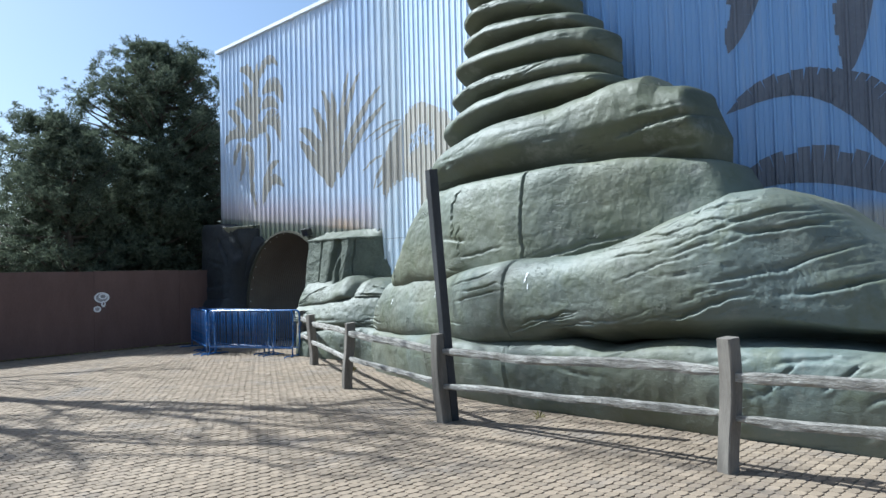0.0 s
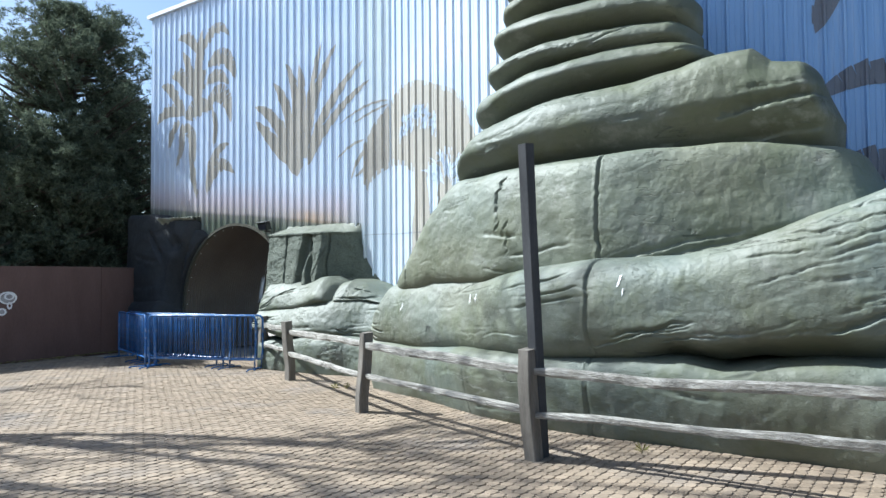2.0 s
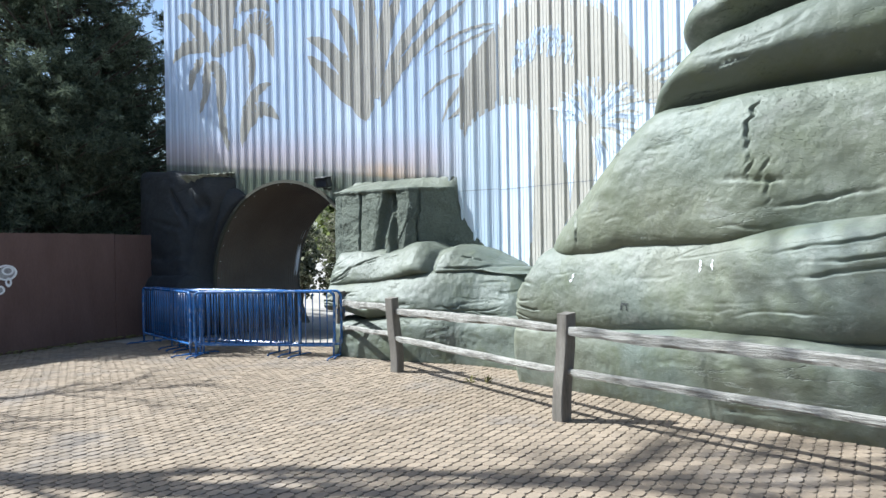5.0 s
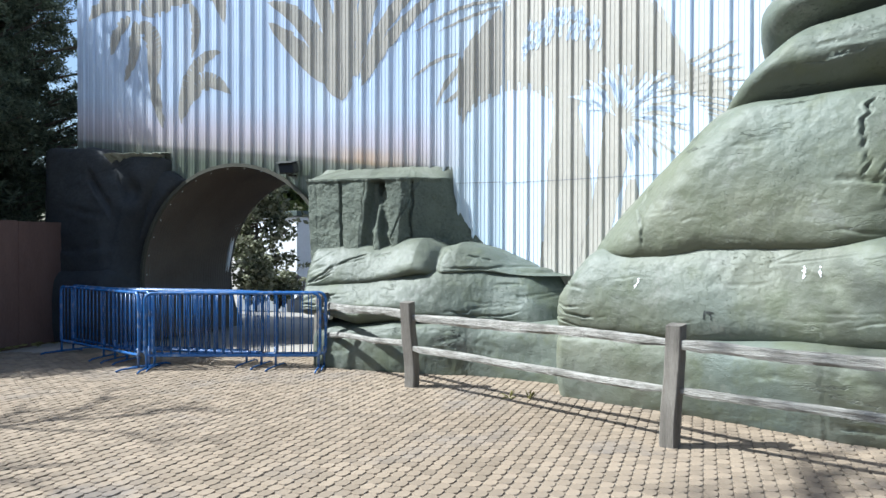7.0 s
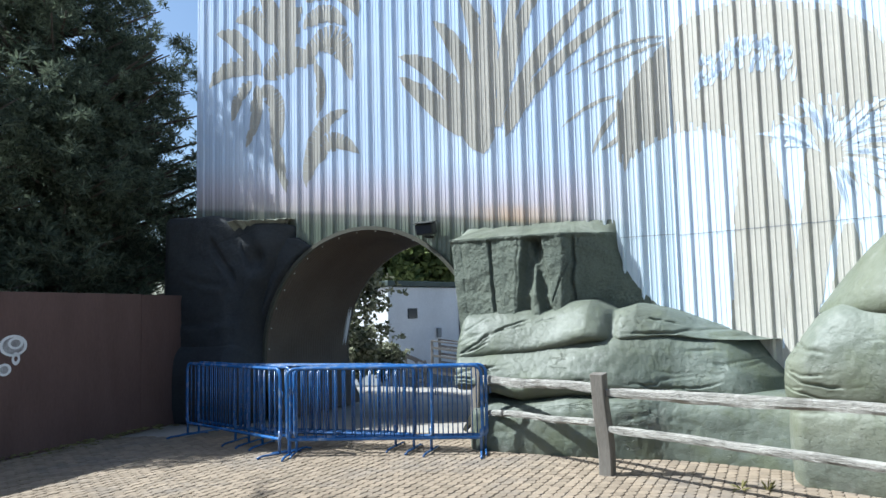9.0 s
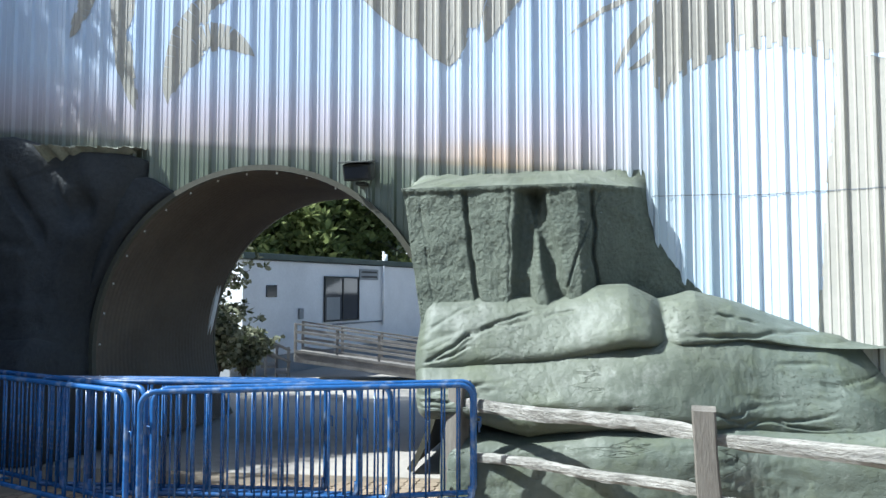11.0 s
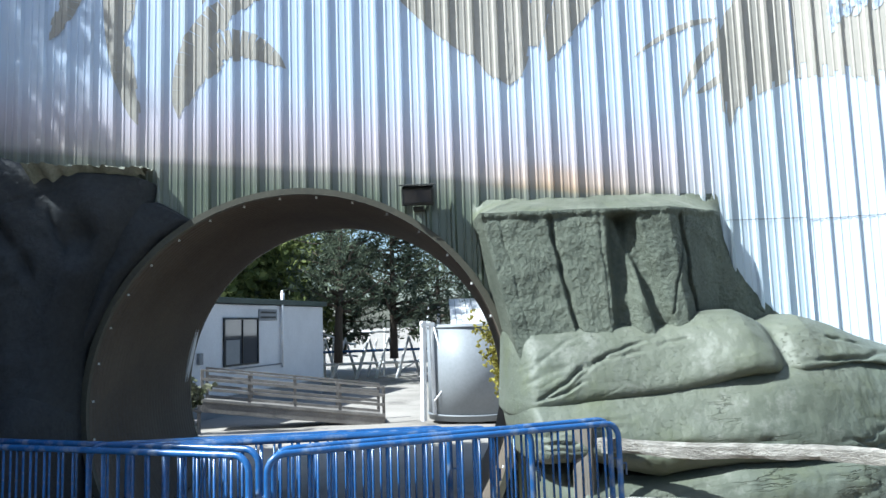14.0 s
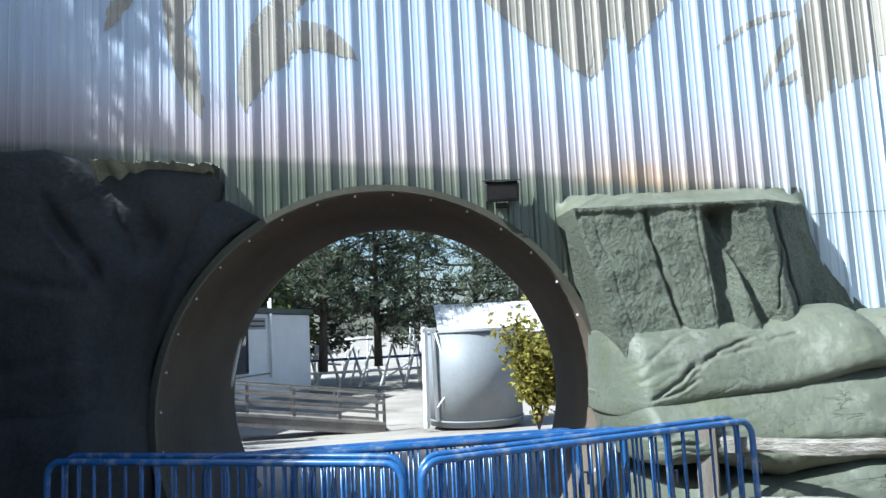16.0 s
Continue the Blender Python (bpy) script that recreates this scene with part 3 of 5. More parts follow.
for k in range(90):
    t = (k * 0.618) % 1.0
    s, z = 0.32 + 1.2 * t, 4.38 + 0.42 * math.sin(math.pi * (0.15 + 0.75 * t)) + rnd_dash.uniform(-0.22, 0.18)
    ob = painted("sky_dash", leaf_quads((s, z), (s + 0.03, z + 0.05), (s + rnd_dash.uniform(-0.02, 0.08), z + rnd_dash.uniform(0.08, 0.18)), 0.06, 4, 0, 3), B0, DIR_B, LEN_B, wall_b, 0.009)
    ob.data.materials[0] = M_SKY_B
for k in range(30):
    q = radians(-80 + 235 * k / 29)
    r = rnd_dash.uniform(0.5, 1.0)
    c = (1.85 + rnd_dash.uniform(-0.05, 0.05), 3.42 + rnd_dash.uniform(-0.08, 0.08))
    ob = painted("sky_frond", leaf_quads((c[0] + 0.16 * math.cos(q), c[1] + 0.16 * math.sin(q)), (c[0] + 0.6 * r * math.cos(q), c[1] + 0.62 * r * math.sin(q) + 0.05), (c[0] + r * math.cos(q), c[1] + 0.9 * r * math.sin(q) - 0.08), 0.065, 6, 0.2, k), B0, DIR_B, LEN_B, wall_b, 0.0095)
    ob.data.materials[0] = M_SKY_B
C_LEAVES = [
    ((3.10, 6.7), (2.92, 5.80), (2.64, 4.90), 0.46), ((4.35, 6.8), (4.24, 5.50), (4.13, 4.38), 0.55), ((4.95, 2.95), (4.05, 5.15), (2.58, 4.02), 0.50),
    ((5.10, 2.9), (4.40, 4.60), (3.62, 4.36), 0.46), ((4.95, 2.70), (3.60, 3.70), (2.45, 2.80), 0.55), ((5.6, 2.7), (5.3, 4.0), (4.6, 4.2), 0.5),
]
for a, b, c, w in C_LEAVES:
    paint_leaf(C0, DIR_C, LEN_C, wall_c, a, b, c, w, 0.4)
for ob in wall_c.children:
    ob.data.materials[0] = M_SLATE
for ob in wall_b.children:
    if ob.data.materials[0] == M_TAUPE:
        ob.data.materials[0] = M_TAUPE_LIT


def lap_seam(origin, d, length, s0, s1, z, parent):
    n = int((s1 - s0) / 0.3)
    quads = []
    for k in range(n):
        a, c = s0 + (s1 - s0) * k / n, s0 + (s1 - s0) * (k + 1) / n
        quads.append([(a, z), (c, z), (c, z + 0.009), (a, z + 0.009)])
    ob = painted("lap_seam", quads, origin, d, length, parent, 0.009)
    ob.data.materials[0] = M_GREY


lap_seam(A0, DIR_A, LEN_A, 7.65, 8.38, 2.66, wall_a)
lap_seam(B0, DIR_B, LEN_B, 0.02, 2.4, 2.64, wall_b)


# ---- steel tunnel through the wall ----
def tunnel():
    t = thing("tunnel", "dark brown corrugated steel tunnel arch with a bolted rim", "tunnel")
    nseg, step = 64, 0.0175
    rows = int(DEPTH / step)
    a0, a1 = -math.asin(min(1, ARCH_Z / ARCH_R)), math.pi + math.asin(min(1, ARCH_Z / ARCH_R))
    vs, fs = [], []
    for r in range(rows + 1):
        v = 0.06 - r * (DEPTH + 0.08) / rows
        rad = ARCH_R - 0.018 + 0.017 * math.sin(2 * math.pi * r / 4)
        for k in range(nseg + 1):
            q = a0 + (a1 - a0) * k / nseg
            vs.append(on_wall(A0, DIR_A, ARCH_S + rad * math.cos(q), v, ARCH_Z + rad * math.sin(q)))
    w = nseg + 1
    for r in range(rows):
        for k in range(nseg):
            fs.append((r * w + k, r * w + k + 1, (r + 1) * w + k + 1, (r + 1) * w + k))
    part("liner", mesh("liner", vs, fs, True), M_STEEL, t)
    for nm, v0, v1 in (("front_rim", 0.10, 0.04), ("rear_rim", -DEPTH - 0.01, -DEPTH - 0.05)):
        vs, fs = [], []
        for k in range(nseg + 1):
            q = a0 + (a1 - a0) * k / nseg
            for rad, v in ((ARCH_R - 0.03, v0), (ARCH_R + 0.028, v0), (ARCH_R + 0.028, v1), (ARCH_R - 0.03, v1)):
                vs.append(on_wall(A0, DIR_A, ARCH_S + rad * math.cos(q), v, ARCH_Z + rad * math.sin(q)))
        for k in range(nseg):
            for j in range(4):
                fs.append((k * 4 + j, k * 4 + (j + 1) % 4, k * 4 + 4 + (j + 1) % 4, k * 4 + 4 + j))
        part(nm, mesh(nm, vs, fs), M_RIM, t, "olive painted rim")
    nut = None
    for k in range(22):
        q = radians(-18 + 216 * k / 21)
        p = on_wall(A0, DIR_A, ARCH_S + (ARCH_R - 0.045) * math.cos(q), 0.0, ARCH_Z + (ARCH_R - 0.045) * math.sin(q))
        if nut is None:
            bm = bmesh.new()
            bmesh.ops.create_cone(bm, cap_ends=True, segments=6, radius1=0.012, radius2=0.009, depth=0.02)
            nut = part("bolt", bm, M_BOLT, t, "pale zinc bolt")
        else:
            nut = part("bolt", nut.data, M_BOLT, t, "pale zinc bolt")
        nut.location = p


tunnel()


def floodlight():
    t = thing("floodlight", "small dark box floodlight fixed on the wall above the tunnel", "light fixture")
    base = Matrix.Translation(on_wall(A0, DIR_A, 4.78, 0.0, 2.96)) @ Matrix.Rotation(math.atan2(DIR_A.y, DIR_A.x), 4, "Z")
    part("housing", box(base @ pose(0, -0.16, 0.02, 18), (0.30, 0.14, 0.17), 0.012), M_DARK, t)
    part("bracket", box(base @ pose(0, -0.05, -0.09), (0.10, 0.14, 0.03), 0.004), M_DARK, t)
    part("visor", box(base @ pose(0, -0.20, 0.115, 12), (0.33, 0.24, 0.012), 0.003), M_DARK, t)
    part("lens", box(base @ pose(0, -0.236, 0.0, 18), (0.25, 0.008, 0.12), 0.002), M_GLASS, t)


floodlight()


# ---- sculpted boots ----
class Track:
    """A curved line on the ground, with the way along it and out of it."""

    def __init__(self, start, lead, angle, length):
        self.u, self.p = [], []
        u, a = -lead, angle(-lead)
        p = Vector(start) - Vector((math.cos(radians(a)), -math.sin(radians(a)))) * lead
        while u < length:
            self.u.append(u)
            self.p.append(p.copy())
            a = radians(angle(u + 0.025))
            p = p + Vector((math.cos(a), -math.sin(a))) * 0.05
            u += 0.05
        self.lead, self.angle = lead, angle

    def at(self, u, v, z):
        k = (u + self.lead) / 0.05
        i = max(0, min(len(self.p) - 2, int(k)))
        p = self.p[i].lerp(self.p[i + 1], k - i)
        a = radians(self.angle(u))
        return Vector((p.x - math.sin(a) * v, p.y - math.cos(a) * v, z))


def ease(x, a, b):
    k = max(0.0, min(1.0, (x - a) / (b - a)))
    return k * k * (3 - 2 * k)


MAIN = Track(B0, 1.0, lambda u: 62 - 18 * ease(u, 4.5, 6.5), 15)
SMALL = Track(A0, 3.0, lambda u: 44.7 + 17.3 * ease(u, 7.9, 8.9), 14)


def wrinkle(u, v, z, amount, seed):
    """Lumps, creases and pits of hand-modelled concrete."""
    a = noise.fractal(Vector((u * 0.8 + seed, v * 0.7, z * 1.3)), 1.0, 2.0, 3) * 0.042
    tilt = z * 4.2 - u * 0.9
    r = noise.noise(Vector((u * 0.5 + seed * 3, v * 0.6, tilt)))
    crease = -0.03 * max(0.0, 1 - abs(r) / 0.03) * max(0.0, noise.noise(Vector((u * 0.8, z * 1.2, seed + 7))) - 0.02)
    fine = noise.fractal(Vector((u * 8, v * 8, z * 8 + seed)), 1.0, 2.0, 3) * 0.007
    return amount * (a + crease) + fine


def crease_depth(u, z, lines, seed):
    """How deep the drawn creases cut at (u, z): each is u0, z0, u1, z1, depth, width."""
    w = 0.0
    for u0, z0, u1, z1, dep, wid in lines:
        if u < min(u0, u1) - 0.15 or u > max(u0, u1) + 0.15:
            continue
        k = (u - u0) / (u1 - u0)
        k = max(0.0, min(1.0, k))
        zz = z0 + (z1 - z0) * k + 0.06 * noise.noise(Vector((u * 2.1, z0 * 5 + seed, 0))) + 0.018 * noise.noise(Vector((u * 9, z0 * 5 + seed, 2)))
        q = z - zz
        if abs(q) > 0.2:
            continue
        end = min(1.0, 5 * min(k, 1 - k) + 0.12)
        rag = 0.55 + 0.9 * abs(noise.noise(Vector((u * 3.1, z0 * 7 + seed, 6))))
        w += end * dep * rag * (-math.exp(-(q / wid) ** 2) + 0.16 * math.exp(-((q + 2.0 * wid) / (1.5 * wid)) ** 2))
    return w


def fold(name, track, u_left, u_right, z_lo, z_hi, v_out, material, parent, seed, na=200, nb=48, square=0.55, amount=1.0, seams=(), round_l=0.5, round_r=0.6, label="", creases=(), shrink=0.5):
    """One bulging band of the sculpture: u_left and u_right give its ends by height, z_lo and z_hi its edges along it, v_out how far it stands out."""
    vs, fs = [], []
    for i in range(na + 1):
        a = i / na
        for j in range(nb + 1):
            ph = -math.pi / 2 + math.pi * j / nb
            sn, cs = math.sin(ph), math.cos(ph)
            f = math.copysign(abs(sn) ** 0.8, sn)
            g = (f + 1) / 2
            ul, ur = u_left(g), u_right(g)
            u = ul + (ur - ul) * a
            lo, hi = z_lo(u) + 0.05 * noise.noise(Vector((u * 1.4, seed, 3))), z_hi(u) + 0.04 * noise.noise(Vector((u * 1.4, seed, 8)))
            e = 1.0
            for dd in ((u - ul) / round_l, (ur - u) / round_r):
                if dd < 1:
                    e = min(e, math.sqrt(max(0.0, 1 - (1 - dd) ** 2)))
            zc, hz = (lo + hi) / 2, (hi - lo) / 2 * (1 - shrink + shrink * e)
            z = zc + hz * f
            v = v_out(u, g) * e * max(0.0, abs(cs)) ** square
            w = 0.0
            if v > 0.02:
                w = (wrinkle(u, v, z, amount, seed) + crease_depth(u, z, creases, seed)) * (0.2 + 0.8 * abs(cs) ** 0.5)
                for su, dep, *span_z in seams:
                    if span_z:
                        dep = dep * ease(z, span_z[0] - 0.08, span_z[0]) * (1 - ease(z, span_z[1], span_z[1] + 0.08)) * (0.5 + noise.noise(Vector((z * 6, su, 8))))
                    k = u - su - (0.14 if span_z else 0.025) * noise.noise(Vector((z * 2.6, su, 0))) - (0.06 if span_z else 0.018) * noise.noise(Vector((z * 11, su, 4)))
                    w += dep * (-math.exp(-(k / 0.011) ** 2) + 0.30 * math.exp(-((k + 0.03) / 0.016) ** 2))
            vs.append(track.at(u, v + w, max(-0.02, z + 0.4 * w)))
    n = nb + 1
    for i in range(na):
        for j in range(nb):
            fs.append((i * n + j, (i + 1) * n + j, (i + 1) * n + j + 1, i * n + j + 1))
    return part(name, mesh(name, vs, fs, True), material, parent, label)


def fan(seed, n, u0, u1, z0, z1, slope, ln, dep):
    """Random creases that run roughly the same way."""
    rnd = random.Random(seed)
    out = []
    for _ in range(n):
        u, z = rnd.uniform(u0, u1), rnd.uniform(z0, z1)
        l = rnd.uniform(*ln)
        out.append((u, z, u + l, z + l * rnd.uniform(*slope), dep * rnd.uniform(0.25, 1.1), rnd.uniform(0.009, 0.016)))
    return out


const = lambda c: (lambda *_: c)

boot = thing("giant_boot", "giant grey-green sculpted concrete boot with wrinkled folds", "sculpture")
fold("base_slab", MAIN, const(1.50), const(12.4), const(-0.25), line([(1.5, 0.80), (3, 0.80), (6, 0.90), (7.0, 0.96), (7.4, 0.88), (8.3, 1.0), (10, 1.0), (12.2, 0.9)]), lambda u, g: 1.55 + 0.14 * ease(u, 3, 5) + (0.18 + 0.12 * ease(u, 3, 5)) * g, M_BOOT, boot, 1.3, 520, 64, 0.14, 0.6, ((6.03, 0.035), (8.9, 0.02), (4.6, 0.012)), 0.4, 0.6,
     creases=fan(3, 16, 1.6, 11.5, 0.1, 0.8, (-0.15, 0.35), (0.3, 0.9), 0.03)
     + [(9.3, 0.52, 9.65, 0.86, 0.06, 0.018), (9.85, 0.58, 10.25, 0.88, 0.06, 0.018), (9.4, 0.80, 10.3, 0.99, 0.06, 0.022), (10.2, 0.50, 10.9, 0.90, 0.05, 0.02), (10.0, 0.90, 11.0, 1.0, 0.05, 0.02), (7.3, 0.22, 7.9, 0.50, 0.035, 0.014), (3.1, 0.42, 3.5, 0.22, 0.03, 0.014), (6.1, 0.30, 6.6, 0.48, 0.03, 0.013)])
fold("foot", MAIN, line([(0, 1.42), (0.5, 1.45), (1, 1.75)]), line([(0, 11.5), (0.5, 11.4), (1, 10.9)]),
     line([(1.5, 0.70), (3, 0.68), (6, 0.80), (6.6, 0.86), (6.9, 0.93), (7.3, 0.88), (7.7, 0.95), (8.3, 0.94), (11, 0.95)]),
     line([(1.5, 1.56), (2.2, 1.72), (3.0, 1.78), (3.4, 1.86), (4.7, 1.86), (5.3, 1.90), (6.0, 2.0), (6.9, 2.02), (7.4, 2.10), (7.9, 2.26), (8.5, 2.48), (8.9, 2.66), (9.3, 2.66), (9.7, 2.46), (10.1, 2.16), (10.6, 1.78), (11.4, 1.2)]),
     lambda u, g: (1.70 - 0.20 * g + (0.24 + 0.18 * g) * ease(u, 4.3, 5.9) - 0.40 * ease(u, 8.4, 11.0)) * (1 - (0.14 * ease(u, 6.4, 7.0) + 0.30 * ease(u, 8.6, 9.6)) * (1 - ease(g, 0.03, 0.20))), M_BOOT, boot, 4.1, 800, 150, 0.16, 0.8, ((6.07, 0.03),), 0.5, 1.6, shrink=0.15,
     creases=fan(5, 26, 7.6, 9.6, 1.15, 2.3, (0.12, 0.32), (0.4, 1.1), 0.030) + fan(6, 6, 2.0, 5.4, 0.85, 1.5, (-0.05, 0.2), (0.3, 0.8), 0.018) + fan(7, 8, 1.45, 1.8, 0.85, 1.45, (-0.25, 0.05), (0.3, 0.6), 0.06)
     + fan(8, 12, 6.1, 8.6, 0.98, 1.22, (0.0, 0.22), (0.4, 1.0), 0.045)
     + [(5.40, 1.55, 5.98, 1.63, 0.07, 0.013), (5.30, 1.40, 5.95, 1.56, 0.08, 0.014), (5.1, 1.62, 5.9, 1.82, 0.04, 0.012), (6.04, 1.02, 7.1, 1.30, 0.04, 0.014), (8.3, 1.28, 9.2, 1.52, 0.07, 0.022), (9.0, 2.30, 9.8, 2.36, 0.07, 0.020), (9.05, 2.18, 9.9, 2.20, 0.08, 0.022), (8.5, 2.40, 9.3, 2.52, 0.05, 0.018), (9.4, 1.74, 10.15, 2.04, 0.08, 0.022), (8.8, 1.62, 9.5, 1.82, 0.05, 0.018), (9.6, 1.50, 10.4, 1.74, 0.09, 0.026)])
fold("ankle", MAIN, line([(0, 1.70), (0.5, 2.40), (1, 3.15)]), line([(0, 8.95), (0.5, 8.85), (1, 8.60)]),
     line([(1.5, 1.46), (2.4, 1.58), (3.0, 1.56), (3.4, 1.68), (4.6, 1.67), (5.0, 1.74), (5.5, 1.70), (6.5, 1.62), (8.8, 2.0)]),
     line([(2, 3.26), (4.2, 3.20), (6, 3.28), (7.2, 3.30), (8.0, 3.22), (8.6, 3.12)]),
     lambda u, g: 1.60 - 0.17 * g + 0.12 * g * ease(u, 5.2, 6.2) - 0.15 * ease(u, 4.6, 5.6) - 0.24 * max(0.0, u - 5.75), M_ANKLE, boot, 8.7, 600, 130, 0.09, 0.7, ((5.97, 0.032), (4.86, 0.055, 2.45, 3.05), (4.98, 0.035, 2.15, 2.5), (2.75, 0.04, 1.8, 2.3)), 0.9, 0.35, shrink=0.2,
     creases=[(6.0, 1.98, 7.6, 2.30, 0.04, 0.03), (6.6, 1.98, 8.3, 2.40, 0.06, 0.04), (4.6, 2.36, 5.1, 2.28, 0.05, 0.02), (5.0, 2.05, 5.7, 2.18, 0.04, 0.018)] + fan(9, 10, 2.6, 4.8, 1.8, 2.8, (-0.2, 0.2), (0.2, 0.5), 0.02))
fold("fold", MAIN, line([(0, 3.05), (0.5, 3.42), (1, 3.85)]), line([(0, 8.34), (0.5, 8.36), (1, 8.16)]),
     line([(3, 3.02), (5, 3.02), (8.5, 2.96)]),
     line([(3, 3.26), (3.4, 3.56), (3.8, 3.82), (4.3, 3.96), (5.2, 4.10), (6.2, 4.20), (7.0, 4.38), (7.5, 4.40), (7.7, 4.22), (8.15, 4.14), (8.5, 3.92)]),
     lambda u, g: (1.42 - 0.16 * max(0.0, u - 4.7)) * (1 - (0.25 + 0.20 * ease(u, 4.0, 5.4)) * (1 - ease(g, 0.0, 0.60))), M_LEG, boot, 12.2, 360, 80, 0.34, 1.1, (), 0.6, 0.22, shrink=0.3,
     creases=[(7.1, 3.60, 8.5, 3.82, 0.16, 0.05), (7.4, 3.36, 8.3, 3.42, 0.08, 0.05)] + fan(12, 10, 4.0, 7.4, 3.3, 4.1, (0.02, 0.22), (0.5, 1.4), 0.05))
for z0, z1, ul, ur, v, sd in [
    ([(3.6, 3.70), (4.3, 3.80), (5.5, 4.0), (6.3, 4.12), (7.0, 4.2)], [(3.6, 4.36), (4.3, 4.44), (5.2, 4.60), (6.1, 4.70), (7, 4.58)], 3.66, 7.00, 1.18, 15.5),
    ([(3.6, 4.30), (5.2, 4.46), (7, 4.42)], [(3.6, 4.80), (4.5, 4.86), (5.2, 4.95), (6.1, 4.98), (6.9, 4.88)], 3.86, 6.80, 1.08, 18.1),
    ([(3.6, 4.74), (5.2, 4.82), (7, 4.74)], [(3.6, 5.26), (4.8, 5.34), (5.4, 5.40), (6.1, 5.40), (6.9, 5.28)], 4.0, 6.80, 1.02, 21.9),
    ([(3.6, 5.22), (5.2, 5.28), (7, 5.20)], [(3.6, 5.60), (5.1, 5.80), (5.6, 5.74), (6.5, 5.60)], 4.05, 6.50, 0.98, 25.3),
    ([(3.6, 5.52), (5.2, 5.66), (7, 5.5)], [(3.6, 6.00), (5.0, 6.14), (6.2, 6.0)], 4.1, 6.15, 0.95, 28.7),
    ([(3.6, 5.95), (5.2, 6.05), (7, 5.9)], [(3.6, 6.5), (5.0, 6.62), (6.2, 6.4)], 4.12, 6.1, 0.92, 31.7),
    ([(3.6, 6.42), (5.2, 6.5), (7, 6.4)], [(3.6, 7.0), (5.0, 7.1), (6.2, 6.9)], 4.1, 6.15, 0.92, 34.2),
    ([(3.6, 6.9), (5.2, 7.0), (7, 6.9)], [(3.6, 7.6), (5.0, 7.7), (6.2, 7.5)], 4.05, 6.25, 0.95, 36.2),
    ([(3.6, 7.5), (5.2, 7.6), (7, 7.5)], [(3.6, 8.3), (5.0, 8.4), (6.2, 8.2)], 4.0, 6.35, 1.0, 38.2),
    ([(3.6, 8.2), (5.2, 8.3), (7, 8.2)], [(3.6, 9.2), (5.0, 9.3), (6.2, 9.2)], 3.95, 6.4, 1.05, 39.9),
]:
    fold("fold", MAIN, const(ul), const(ur), line(z0), line(z1), (lambda vv, a, c: (lambda u, g: vv * (1.03 - (0.26 + 0.40 * ease((u - a) / (c - a), 0.2, 0.6)) * (1 - ease(g, 0.0, 0.62))) * (1.04 - 0.42 * ease((u - a) / (c - a), 0.30, 1.0))))(v, ul, ur), M_LEG, boot, sd, 190, 48, 0.34, 1.8, (), 0.6, 0.28,
         creases=fan(int(sd), 5, ul + 0.3, ur - 0.8, z0[1][1] + 0.1, z1[1][1] - 0.05, (0.05, 0.3), (0.5, 1.2), 0.05))

small = thing("small_boot", "grey-green sculpted concrete boot with a cut-off rough ankle", "sculpture")
fold("sole", SMALL, const(5.72), const(10.05), const(-0.3), line([(5, 0.66), (6.5, 0.60), (7.2, 0.72), (10, 0.74)]), lambda u, g: 1.40 - 0.40 * ease(u, 7.4, 9.8), M_SMALL, small, 40.2, 300, 56, 0.16, 1.0, (), 0.35, 0.06,
     creases=fan(41, 12, 5.9, 9.0, 0.1, 0.65, (-0.2, 0.3), (0.4, 1.0), 0.045))
fold("foot", SMALL, line([(0, 5.55), (1, 5.46)]), line([(0, 9.75), (0.5, 9.68), (1, 9.35)]),
     line([(5, 0.62), (6.1, 0.72), (6.6, 0.56), (7.2, 0.66), (10, 0.58)]), line([(5.3, 1.20), (6, 1.24), (6.5, 1.32), (7.0, 1.38), (7.8, 1.44), (8.4, 1.46), (9.2, 1.40), (9.7, 1.2)]),
     lambda u, g: 1.44 - 0.40 * g - 0.56 * ease(u, 7.4, 9.7), M_SMALL, small, 43.9, 400, 96, 0.22, 0.8, (), 0.26, 0.45, shrink=0.12,
     creases=fan(44, 10, 7.8, 9.3, 0.70, 1.2, (-0.1, 0.25), (0.4, 0.9), 0.05) + fan(45, 9, 5.45, 6.2, 0.65, 1.0, (-0.05, 0.25), (0.3, 0.6), 0.045) + [(6.2, 0.80, 7.6, 0.86, 0.03, 0.03)])
